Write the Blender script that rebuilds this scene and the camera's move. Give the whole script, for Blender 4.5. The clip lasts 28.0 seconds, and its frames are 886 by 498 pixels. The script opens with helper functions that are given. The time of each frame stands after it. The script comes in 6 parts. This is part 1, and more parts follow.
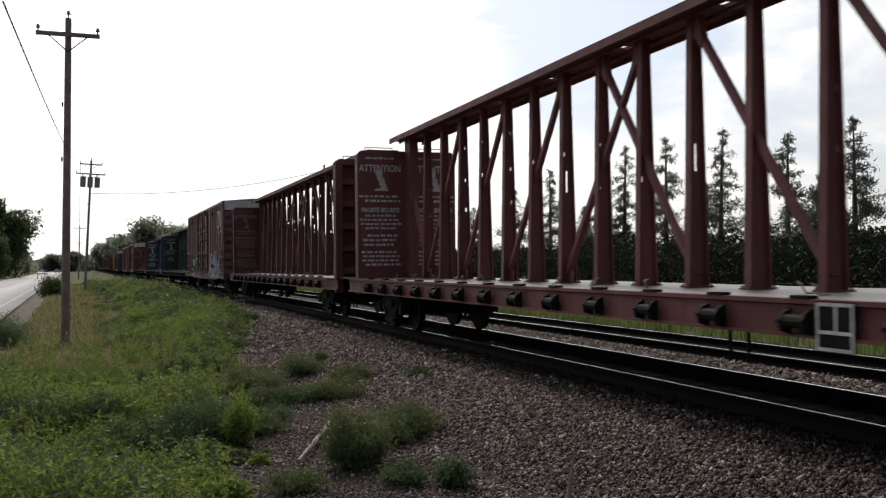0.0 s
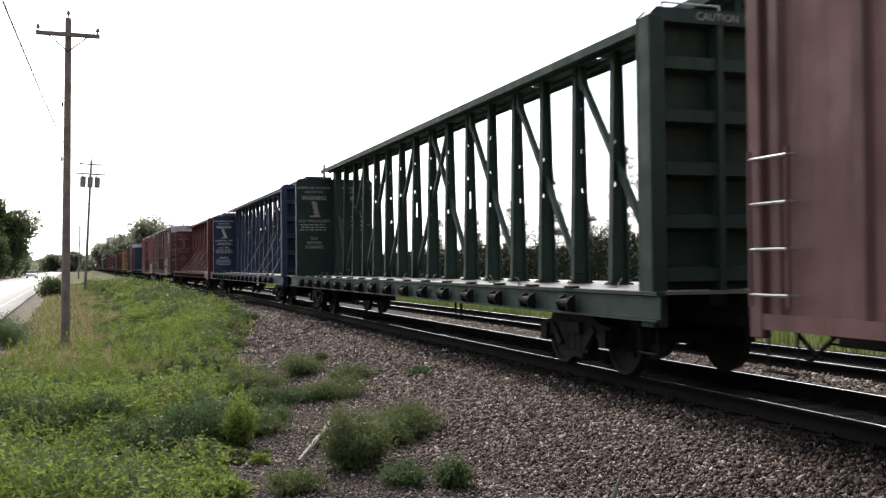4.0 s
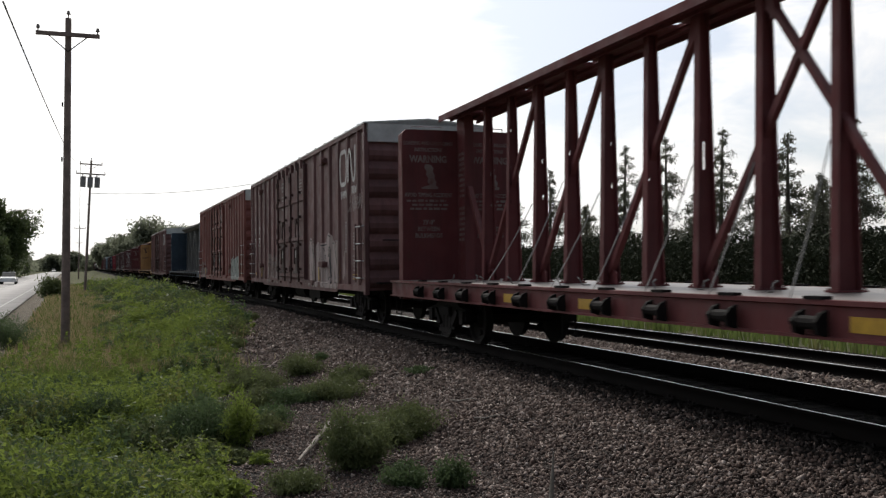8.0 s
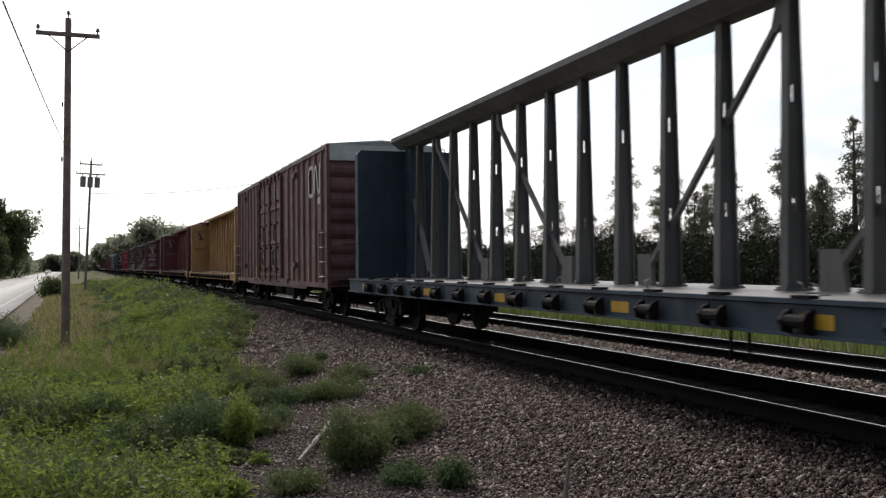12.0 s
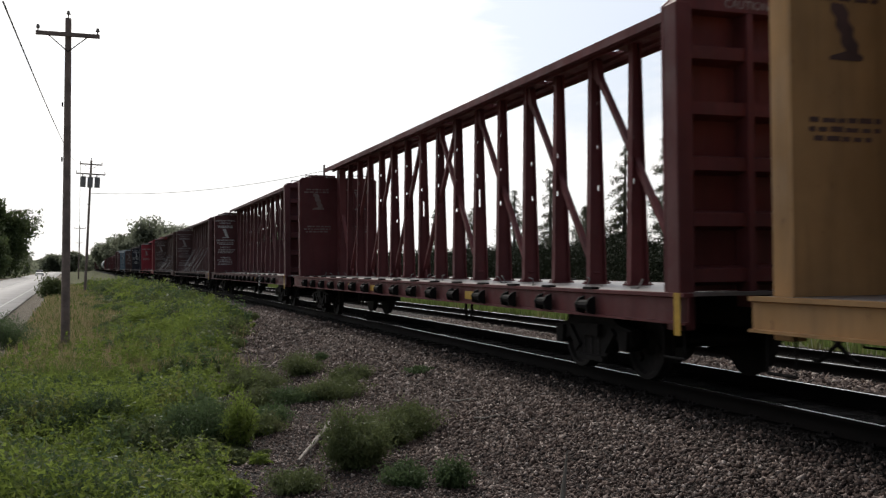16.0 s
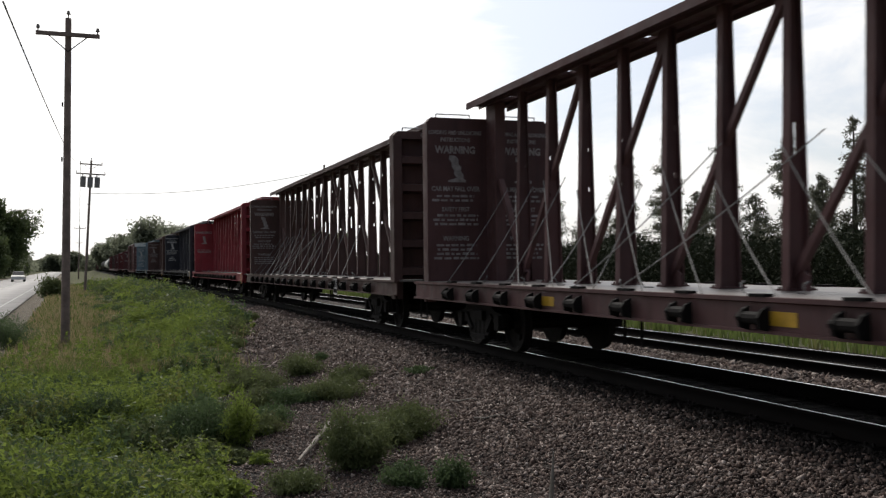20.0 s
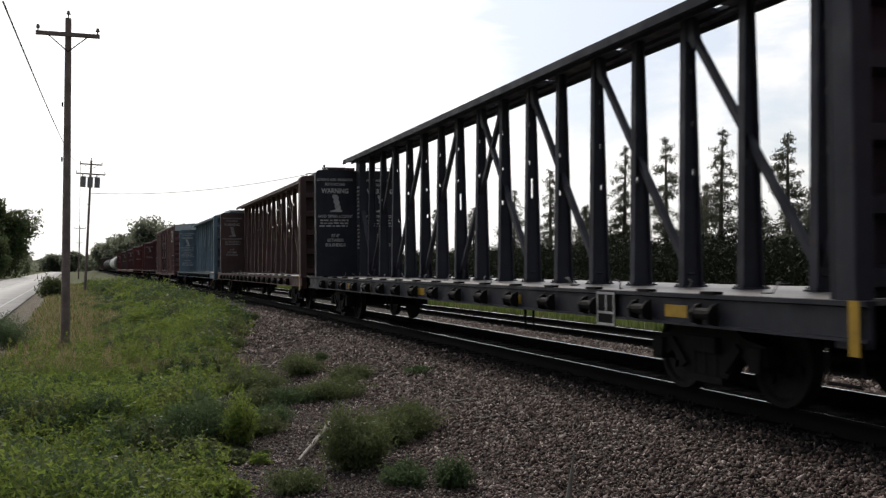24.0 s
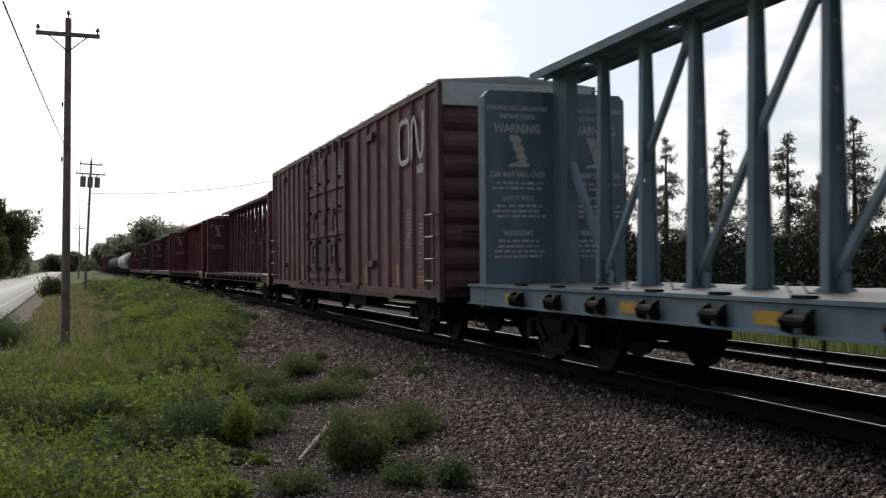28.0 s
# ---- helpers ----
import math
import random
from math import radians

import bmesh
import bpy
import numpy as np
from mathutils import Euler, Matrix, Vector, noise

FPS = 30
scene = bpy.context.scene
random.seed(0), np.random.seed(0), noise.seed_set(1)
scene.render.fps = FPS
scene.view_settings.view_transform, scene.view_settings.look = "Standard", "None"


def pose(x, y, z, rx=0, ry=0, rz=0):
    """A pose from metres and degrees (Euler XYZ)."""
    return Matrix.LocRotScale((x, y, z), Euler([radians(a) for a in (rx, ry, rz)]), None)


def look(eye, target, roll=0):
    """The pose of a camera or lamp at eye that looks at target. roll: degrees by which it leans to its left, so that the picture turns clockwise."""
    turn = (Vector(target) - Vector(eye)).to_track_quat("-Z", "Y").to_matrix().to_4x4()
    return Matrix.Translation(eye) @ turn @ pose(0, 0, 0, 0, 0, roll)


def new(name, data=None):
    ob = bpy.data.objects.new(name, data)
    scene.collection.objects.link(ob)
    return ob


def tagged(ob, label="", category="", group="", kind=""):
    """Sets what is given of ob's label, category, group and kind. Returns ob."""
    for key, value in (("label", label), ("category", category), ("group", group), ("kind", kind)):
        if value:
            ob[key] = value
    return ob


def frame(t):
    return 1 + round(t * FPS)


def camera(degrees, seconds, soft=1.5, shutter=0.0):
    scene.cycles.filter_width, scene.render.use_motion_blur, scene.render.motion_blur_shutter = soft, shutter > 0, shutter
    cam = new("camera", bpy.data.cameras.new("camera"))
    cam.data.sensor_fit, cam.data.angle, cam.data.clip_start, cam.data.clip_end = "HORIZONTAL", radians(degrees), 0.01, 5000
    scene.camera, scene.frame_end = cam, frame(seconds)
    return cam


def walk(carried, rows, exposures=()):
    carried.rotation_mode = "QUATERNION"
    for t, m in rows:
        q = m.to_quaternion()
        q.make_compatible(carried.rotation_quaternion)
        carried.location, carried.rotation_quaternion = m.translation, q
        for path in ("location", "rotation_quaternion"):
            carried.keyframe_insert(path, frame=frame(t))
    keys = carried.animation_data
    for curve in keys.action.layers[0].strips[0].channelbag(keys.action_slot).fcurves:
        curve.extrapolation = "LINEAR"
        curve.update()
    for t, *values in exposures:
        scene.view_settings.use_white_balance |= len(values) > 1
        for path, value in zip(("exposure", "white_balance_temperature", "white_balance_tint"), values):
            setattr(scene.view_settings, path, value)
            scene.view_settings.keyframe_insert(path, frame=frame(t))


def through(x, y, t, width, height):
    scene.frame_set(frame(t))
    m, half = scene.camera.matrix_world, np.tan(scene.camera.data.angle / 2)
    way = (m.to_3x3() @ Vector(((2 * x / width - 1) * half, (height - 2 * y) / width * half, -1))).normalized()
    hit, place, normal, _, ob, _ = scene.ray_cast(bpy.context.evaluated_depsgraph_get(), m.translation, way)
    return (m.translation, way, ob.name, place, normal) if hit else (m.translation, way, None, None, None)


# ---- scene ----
# ---- camera: stands still on the bank beside the line ----
EYE = (0.0, 0.0, 1.371)
YAW, TILT = 18.09, 1.10
cam = camera(48.59, 28.0, soft=1.25, shutter=0.12)
stand = pose(EYE[0], EYE[1], EYE[2], 90 + TILT, 0, -YAW)
walk(cam, [(0.0, stand), (28.0, stand)],
     exposures=[(0.0, 0.16), (2.3, 0.16), (2.7, 0.72), (3.1, 1.22), (3.6, 1.34), (4.6, 0.72), (5.4, 0.16), (8.4, 0.16), (8.8, 0.85),
                (9.3, 1.42), (10.0, 1.70), (10.8, 1.68), (11.3, 1.12), (11.8, 0.55), (12.6, 0.26), (13.6, 0.56), (14.3, 0.26), (14.8, 0.16), (28.0, 0.16)])

# ---- the line of the railway: a bend to the left that runs out straight ----
X0, BEND, RUN_OUT = 7.035, 4.904e-4, 75.0
CANT = -0.6


def rail_x(y):
    if y < RUN_OUT:
        return X0 - BEND / 2 * y * y
    return X0 - BEND / 2 * RUN_OUT ** 2 - BEND * RUN_OUT * (y - RUN_OUT)


def run(t):
    """How far the train has gone by t seconds."""
    return 15.232 * t + 0.0111 * t * t


def on_line(s, side=0.0, z=0.0):
    """The pose of a thing that stands on the line at distance s."""
    lean = (rail_x(s + 8) - rail_x(s - 8)) / 16
    x = (rail_x(s + 8) + rail_x(s - 8)) / 2
    return pose(x, s, z, 0, 0, -math.degrees(math.atan(lean))) @ pose(side - 0.05, 0, 0, 0, CANT, 0)


# ---- world and sun ----
SUN_AZ, SUN_EL = 4.0, 40.0
SUN_DIR = Vector((math.sin(radians(SUN_AZ)) * math.cos(radians(SUN_EL)), math.cos(radians(SUN_AZ)) * math.cos(radians(SUN_EL)), math.sin(radians(SUN_EL))))

GAP_AZ, GAP_EL = 27.0, 14.5
GAP_DIR = Vector((math.sin(radians(GAP_AZ)) * math.cos(radians(GAP_EL)), math.cos(radians(GAP_AZ)) * math.cos(radians(GAP_EL)), math.sin(radians(GAP_EL))))


def make_world():
    w = bpy.data.worlds.new("world")
    scene.world = w
    w.use_nodes = True
    nt = w.node_tree
    nt.nodes.clear()
    N, K = nt.nodes.new, nt.links.new
    out, bg = N("ShaderNodeOutputWorld"), N("ShaderNodeBackground")
    sky = N("ShaderNodeTexSky")
    sky.sky_type, sky.sun_disc = "NISHITA", False
    sky.sun_elevation, sky.sun_rotation = radians(SUN_EL), radians(SUN_AZ)
    sky.air_density, sky.dust_density = 1.2, 1.0
    co = N("ShaderNodeTexCoord")
    # cloud cover: thick bright haze with thinner places
    mp = N("ShaderNodeMapping")
    mp.inputs["Scale"].default_value = (1.0, 1.0, 2.6)
    mp.inputs["Location"].default_value = (0.35, 0.1, 0.4)
    K(co.outputs["Generated"], mp.inputs["Vector"])
    nz = N("ShaderNodeTexNoise")
    nz.inputs["Scale"].default_value, nz.inputs["Detail"].default_value, nz.inputs["Roughness"].default_value = 4.6, 8.0, 0.58
    nz.inputs["Distortion"].default_value = 0.4
    K(mp.outputs["Vector"], nz.inputs["Vector"])
    dot = N("ShaderNodeVectorMath")
    dot.operation = "DOT_PRODUCT"
    K(co.outputs["Generated"], dot.inputs[0])
    dot.inputs[1].default_value = SUN_DIR
    # haze grows brighter and denser towards the sun
    near = N("ShaderNodeMapRange")
    near.inputs["From Min"].default_value, near.inputs["From Max"].default_value = 0.2, 0.97
    K(dot.outputs["Value"], near.inputs["Value"])
    add = N("ShaderNodeMath")
    add.operation = "ADD"
    mul = N("ShaderNodeMath")
    mul.operation = "MULTIPLY"
    mul.inputs[1].default_value = 0.34
    K(near.outputs["Result"], mul.inputs[0])
    K(nz.outputs["Fac"], add.inputs[0])
    K(mul.outputs["Value"], add.inputs[1])
    cover = N("ShaderNodeMapRange")
    cover.inputs["From Min"].default_value, cover.inputs["From Max"].default_value = 0.57, 0.78
    cover.inputs["To Min"].default_value, cover.inputs["To Max"].default_value = 0.72, 1.0
    # a broad thin place in the cloud, ragged at its edge
    away = N("ShaderNodeVectorMath")
    away.operation = "DOT_PRODUCT"
    K(co.outputs["Generated"], away.inputs[0])
    away.inputs[1].default_value = GAP_DIR
    hole = N("ShaderNodeMapRange")
    hole.inputs["From Min"].default_value, hole.inputs["From Max"].default_value = math.cos(radians(8.5)), math.cos(radians(2.0))
    hole.inputs["To Min"].default_value, hole.inputs["To Max"].default_value = 0.0, 0.38
    K(away.outputs["Value"], hole.inputs["Value"])
    open_up = N("ShaderNodeMath")
    open_up.operation = "SUBTRACT"
    K(add.outputs["Value"], open_up.inputs[0])
    K(hole.outputs["Result"], open_up.inputs[1])
    K(open_up.outputs["Value"], cover.inputs["Value"])
    bright = N("ShaderNodeMapRange")
    bright.inputs["From Min"].default_value, bright.inputs["From Max"].default_value = 0.0, 1.0
    bright.inputs["To Min"].default_value, bright.inputs["To Max"].default_value = 0.13, 1.42
    turn = N("ShaderNodeMapRange")
    turn.inputs["From Min"].default_value, turn.inputs["From Max"].default_value = -1.0, 1.0
    K(dot.outputs["Value"], turn.inputs["Value"])
    cube = N("ShaderNodeMath")
    cube.operation = "POWER"
    cube.inputs[1].default_value = 2.9
    K(turn.outputs["Result"], cube.inputs[0])
    K(cube.outputs["Value"], bright.inputs["Value"])
    cloud = N("ShaderNodeMix")
    cloud.data_type = "RGBA"
    cloud.inputs["A"].default_value = (0.64, 0.665, 0.74, 1)
    cloud.inputs["B"].default_value = (1.0, 0.985, 0.965, 1)
    thick = N("ShaderNodeMapRange")
    thick.inputs["From Min"].default_value, thick.inputs["From Max"].default_value = 0.72, 1.0
    K(cover.outputs["Result"], thick.inputs["Value"])
    K(thick.outputs["Result"], cloud.inputs["Factor"])
    lit = N("ShaderNodeVectorMath")
    lit.operation = "SCALE"
    K(cloud.outputs["Result"], lit.inputs[0])
    K(bright.outputs["Result"], lit.inputs["Scale"])
    dim = N("ShaderNodeVectorMath")
    dim.operation = "SCALE"
    dim.inputs["Scale"].default_value = 0.12
    K(sky.outputs["Color"], dim.inputs[0])
    mix = N("ShaderNodeMix")
    mix.data_type = "RGBA"
    K(cover.outputs["Result"], mix.inputs["Factor"])
    K(dim.outputs["Vector"], mix.inputs["A"])
    K(lit.outputs["Vector"], mix.inputs["B"])
    K(mix.outputs["Result"], bg.inputs["Color"])
    bg.inputs["Strength"].default_value = 1.0
    K(bg.outputs["Background"], out.inputs["Surface"])


make_world()
sun = new("sun", bpy.data.lights.new("sun", "SUN"))
sun.data.energy, sun.data.angle, sun.data.color = 1.8, radians(6), (1.0, 0.95, 0.88)
sun.matrix_world = look((0, 0, 60), Vector((0, 0, 60)) - SUN_DIR)

# ---- materials ----
class Nodes:
    """A small wrapper that adds shader nodes to one material."""

    def __init__(self, name):
        self.m = bpy.data.materials.new(name)
        self.m.use_nodes = True
        self.t = self.m.node_tree
        self.b = self.t.nodes["Principled BSDF"]
        self.co = self.t.nodes.new("ShaderNodeTexCoord")
        self.inf = self.t.nodes.new("ShaderNodeObjectInfo")

    def link(self, a, b):
        self.t.links.new(a, b)

    def coords(self, scale=(1, 1, 1), world=False, shift=True):
        mp = self.t.nodes.new("ShaderNodeMapping")
        mp.inputs["Scale"].default_value = scale
        if world:
            geo = self.t.nodes.new("ShaderNodeNewGeometry")
            self.link(geo.outputs["Position"], mp.inputs["Vector"])
        elif shift:
            ad = self.t.nodes.new("ShaderNodeVectorMath")
            ad.operation = "MULTIPLY_ADD"
            self.link(self.inf.outputs["Random"], ad.inputs[0])
            ad.inputs[1].default_value = (37.0, 23.0, 11.0)
            self.link(self.co.outputs["Object"], ad.inputs[2])
            self.link(ad.outputs["Vector"], mp.inputs["Vector"])
        else:
            self.link(self.co.outputs["Object"], mp.inputs["Vector"])
        return mp.outputs["Vector"]

    def noise(self, scale, detail=4.0, rough=0.6, vec=None, dist=0.0):
        n = self.t.nodes.new("ShaderNodeTexNoise")
        n.inputs["Scale"].default_value, n.inputs["Detail"].default_value = scale, detail
        n.inputs["Roughness"].default_value, n.inputs["Distortion"].default_value = rough, dist
        if vec is not None:
            self.link(vec, n.inputs["Vector"])
        return n.outputs["Fac"]

    def ramp(self, fac, lo, hi, a=0.0, b=1.0):
        r = self.t.nodes.new("ShaderNodeMapRange")
        for k, v in (("From Min", lo), ("From Max", hi), ("To Min", a), ("To Max", b)):
            r.inputs[k].default_value = v
        self.link(fac, r.inputs["Value"])
        return r.outputs["Result"]

    def mix(self, fac, a, b):
        x = self.t.nodes.new("ShaderNodeMix")
        x.data_type = "RGBA"
        for v, k in ((fac, "Factor"), (a, "A"), (b, "B")):
            if isinstance(v, (int, float)):
                x.inputs[k].default_value = v
            elif isinstance(v, tuple):
                x.inputs[k].default_value = (*v[:3], 1)
            else:
                self.link(v, x.inputs[k])
        return x.outputs["Result"]

    def base(self, c):
        if isinstance(c, tuple):
            self.b.inputs["Base Color"].default_value = (*c[:3], 1)
        else:
            self.link(c, self.b.inputs["Base Color"])

    def bump(self, h, dist=0.01, strength=0.6):
        bp = self.t.nodes.new("ShaderNodeBump")
        bp.inputs["Distance"].default_value, bp.inputs["Strength"].default_value = dist, strength
        self.link(h, bp.inputs["Height"])
        self.link(bp.outputs["Normal"], self.b.inputs["Normal"])

    def gloss(self, rough, metal=0.0, spec=0.5):
        if isinstance(rough, (int, float)):
            self.b.inputs["Roughness"].default_value = rough
        else:
            self.link(rough, self.b.inputs["Roughness"])
        self.b.inputs["Metallic"].default_value = metal
        self.b.inputs["Specular IOR Level"].default_value = spec
        return self.m


def shade(c, f):
    return tuple(min(1.0, v * f) for v in c)


def weathered(name, c, rust=(0.10, 0.045, 0.03), grime=0.5, rough=0.6, fade=1.35):
    """Old railway paint: faded in patches, streaked downwards, rusted in spots."""
    n = Nodes(name)
    patch = n.ramp(n.noise(0.55, 5, vec=n.coords()), 0.35, 0.68)
    col = n.mix(patch, shade(c, 0.85), shade(c, fade))
    streak = n.ramp(n.noise(5.0, 4, vec=n.coords((1.0, 1.0, 0.09))), 0.45, 0.75, 0.0, grime)
    col = n.mix(streak, col, shade(tuple(0.6 * v + 0.02 for v in c), 0.62))
    spots = n.ramp(n.noise(9.0, 6, 0.7, vec=n.coords((1, 1, 0.5))), 0.62, 0.72, 0.0, 0.75)
    col = n.mix(spots, col, rust)
    n.base(col)
    n.bump(n.noise(22, 4, vec=n.coords()), 0.006, 0.35)
    return n.gloss(n.ramp(n.noise(3, 3, vec=n.coords()), 0.3, 0.7, rough - 0.1, rough + 0.2), 0.0, 0.3)


def plain(name, c, rough=0.7, metal=0.0, vary=0.25, scale=6.0, bump=0.004, spec=0.4):
    n = Nodes(name)
    col = n.mix(n.ramp(n.noise(scale, 5, vec=n.coords()), 0.3, 0.7), shade(c, 1 - vary), shade(c, 1 + vary))
    n.base(n.mix(n.ramp(n.noise(scale * 6, 3, vec=n.coords()), 0.55, 0.75, 0, 0.5), col, shade(c, 1 - 1.6 * vary)))
    n.bump(n.noise(scale * 8, 4, vec=n.coords()), bump, 0.4)
    return n.gloss(rough, metal, spec)


def leafy(name, dark, light, dry=(0.25, 0.2, 0.07), dry_part=0.05, patch=0.5, through=0.35):
    """Leaves: each island its own green, with patches over the ground and some light passing through."""
    n = Nodes(name)
    geo = n.t.nodes.new("ShaderNodeNewGeometry")
    col = n.mix(geo.outputs["Random Per Island"], dark, light)
    field = n.ramp(n.noise(patch, 4, vec=n.coords(world=True)), 0.38, 0.66)
    col = n.mix(n.ramp(field, 0, 1, 0.0, 0.70), col, shade(light, 1.25))
    old = n.ramp(n.noise(patch * 2.3, 3, vec=n.coords((1, 1, 0.3), world=True)), 0.62 - dry_part, 0.78 - dry_part, 0, 0.75)
    n.base(n.mix(old, col, dry))
    n.b.inputs["Roughness"].default_value = 0.55
    n.b.inputs["Specular IOR Level"].default_value = 0.12
    tr = n.t.nodes.new("ShaderNodeBsdfTranslucent")
    n.link(n.mix(old, shade(light, 1.3), dry), tr.inputs["Color"])
    ms = n.t.nodes.new("ShaderNodeMixShader")
    ms.inputs[0].default_value = through
    out = n.t.nodes["Material Output"]
    n.link(n.b.outputs["BSDF"], ms.inputs[1])
    n.link(tr.outputs["BSDF"], ms.inputs[2])
    n.link(ms.outputs["Shader"], out.inputs["Surface"])
    return n.m


def rail_steel():
    n = Nodes("rail_steel")
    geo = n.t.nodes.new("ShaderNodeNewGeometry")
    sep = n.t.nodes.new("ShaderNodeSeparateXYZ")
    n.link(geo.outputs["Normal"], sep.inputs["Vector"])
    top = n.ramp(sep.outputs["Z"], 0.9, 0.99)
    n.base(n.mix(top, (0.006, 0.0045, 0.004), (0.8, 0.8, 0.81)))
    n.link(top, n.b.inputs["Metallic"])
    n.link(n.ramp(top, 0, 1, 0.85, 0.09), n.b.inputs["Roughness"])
    n.b.inputs["Specular IOR Level"].default_value = 0.08
    return n.m


def ground_mat():
    """Soil, gravel and dry grass, mixed by the lie of the land."""
    n = Nodes("soil")
    v = n.coords(world=True)
    col = n.mix(n.ramp(n.noise(0.35, 5, vec=v), 0.35, 0.65), (0.055, 0.07, 0.025), (0.13, 0.125, 0.06))
    col = n.mix(n.ramp(n.noise(7, 5, vec=v), 0.4, 0.7, 0, 0.7), col, (0.05, 0.045, 0.03))
    n.base(col)
    n.bump(n.noise(14, 6, vec=v), 0.05, 0.8)
    return n.gloss(0.95, 0, 0.1)


def gravel_mat(name, a, b, c, scale=26.0, spec=0.25):
    n = Nodes(name)
    v = n.coords(world=True)
    vo = n.t.nodes.new("ShaderNodeTexVoronoi")
    vo.inputs["Scale"].default_value = scale
    n.link(v, vo.inputs["Vector"])
    sep = n.t.nodes.new("ShaderNodeSeparateColor")
    n.link(vo.outputs["Color"], sep.inputs["Color"])
    col = n.mix(sep.outputs["Red"], a, b)
    col = n.mix(n.ramp(sep.outputs["Green"], 0.75, 0.95), col, c)
    # rim of each stone darkened: shade of the gaps set in colour
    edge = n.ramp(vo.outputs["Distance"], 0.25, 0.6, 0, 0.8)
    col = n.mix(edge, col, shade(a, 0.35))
    col = n.mix(n.ramp(n.noise(0.9, 5, vec=v), 0.4, 0.7, 0, 0.5), col, shade(a, 0.8))
    n.base(col)
    inv = n.ramp(vo.outputs["Distance"], 0.0, 0.8, 1.0, 0.0)
    n.bump(inv, 0.035, 1.0)
    return n.gloss(0.9, 0, spec)


def stone_mat():
    n = Nodes("ballast_stone")
    geo = n.t.nodes.new("ShaderNodeNewGeometry")
    r = n.t.nodes.new("ShaderNodeMath")
    r.operation = "ADD"
    n.link(geo.outputs["Random Per Island"], r.inputs[0])
    n.link(n.inf.outputs["Random"], r.inputs[1])
    fr = n.t.nodes.new("ShaderNodeMath")
    fr.operation = "FRACT"
    n.link(r.outputs["Value"], fr.inputs[0])
    col = n.mix(n.ramp(fr.outputs["Value"], 0.0, 0.75), (0.027, 0.017, 0.0135), (0.146, 0.098, 0.078))
    col = n.mix(n.ramp(fr.outputs["Value"], 0.80, 1.0), col, (0.46, 0.38, 0.335))
    v = n.coords(world=True)
    col = n.mix(n.ramp(n.noise(1.1, 4, vec=v), 0.42, 0.66, 0, 0.5), col, (0.070, 0.040, 0.030))
    col = n.mix(n.ramp(n.noise(60, 3, vec=v), 0.45, 0.7, 0, 0.4), col, (0.058, 0.050, 0.047))
    n.base(col)
    return n.gloss(0.8, 0, 0.35)


def road_mat():
    n = Nodes("asphalt")
    v = n.coords(world=True)
    col = n.mix(n.ramp(n.noise(0.6, 5, vec=v), 0.35, 0.65), (0.20, 0.187, 0.18), (0.27, 0.255, 0.245))
    n.base(n.mix(n.ramp(n.noise(40, 3, vec=v), 0.5, 0.7, 0, 0.5), col, (0.19, 0.185, 0.175)))
    return n.gloss(0.6, 0, 0.3)


M_RAIL, M_SOIL, M_STONE, M_ROAD = rail_steel(), ground_mat(), stone_mat(), road_mat()
# Oily stones; the shaded band beside the rail is also in this black
M_OILSTONE_SHADED = plain("oily_shaded_stone", (0.020, 0.016, 0.014), 0.8, 0, 0.5, 9, 0.004, 0.15)
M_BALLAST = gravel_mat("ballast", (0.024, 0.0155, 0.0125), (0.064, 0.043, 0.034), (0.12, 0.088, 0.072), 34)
# Oily bed whose near-black also holds the shade under the train
M_OILY_SHADED = gravel_mat("oily_shaded_ballast", (0.007, 0.0055, 0.005), (0.016, 0.0125, 0.0105), (0.026, 0.021, 0.018), 22, 0.06)
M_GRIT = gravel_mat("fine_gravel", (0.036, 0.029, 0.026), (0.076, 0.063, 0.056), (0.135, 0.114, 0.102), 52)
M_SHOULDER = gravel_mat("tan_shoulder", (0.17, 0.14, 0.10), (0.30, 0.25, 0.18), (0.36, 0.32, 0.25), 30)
M_TIE = plain("creosoted_timber", (0.011, 0.009, 0.008), 0.9, 0, 0.35, 4, 0.004, 0.06)
M_POLE = plain("grey_pole_timber", (0.22, 0.165, 0.145), 0.85, 0, 0.3, 3)
M_IRON = plain("black_iron", (0.013, 0.011, 0.0105), 0.8, 0.0, 0.4, 5, 0.004, 0.12)
M_WHEEL = plain("wheel_steel", (0.015, 0.012, 0.011), 0.7, 0.0, 0.4, 5, 0.004, 0.15)
M_GALV = plain("galvanised_steel", (0.45, 0.45, 0.46), 0.5, 0.6, 0.15, 5)
# Pale for bleaching, and for the sky's grazing sheen put into the colour
M_DECK = plain("bleached_sheen_deck", (0.165, 0.145, 0.137), 0.45, 0.0, 0.3, 1.6, 0.002, 0.5)
M_STENCIL = plain("white_stencil_paint", (0.52, 0.49, 0.475), 0.7, 0, 0.3, 7, 0.0)
M_DIMSTENCIL = plain("faded_stencil_paint", (0.31, 0.27, 0.26), 0.8, 0, 0.35, 7, 0.0)
M_YELLOW = plain("yellow_reflector", (0.50, 0.29, 0.025), 0.5, 0, 0.2, 8, 0.0)
M_STRAP = plain("grey_webbing", (0.22, 0.21, 0.20), 0.8, 0, 0.2, 9)
M_WIRE = plain("line_wire", (0.05, 0.05, 0.05), 0.6, 0, 0.1, 5)
M_ROOFCAP = plain("galvanised_roof", (0.50, 0.50, 0.49), 0.45, 0.3, 0.2, 2)


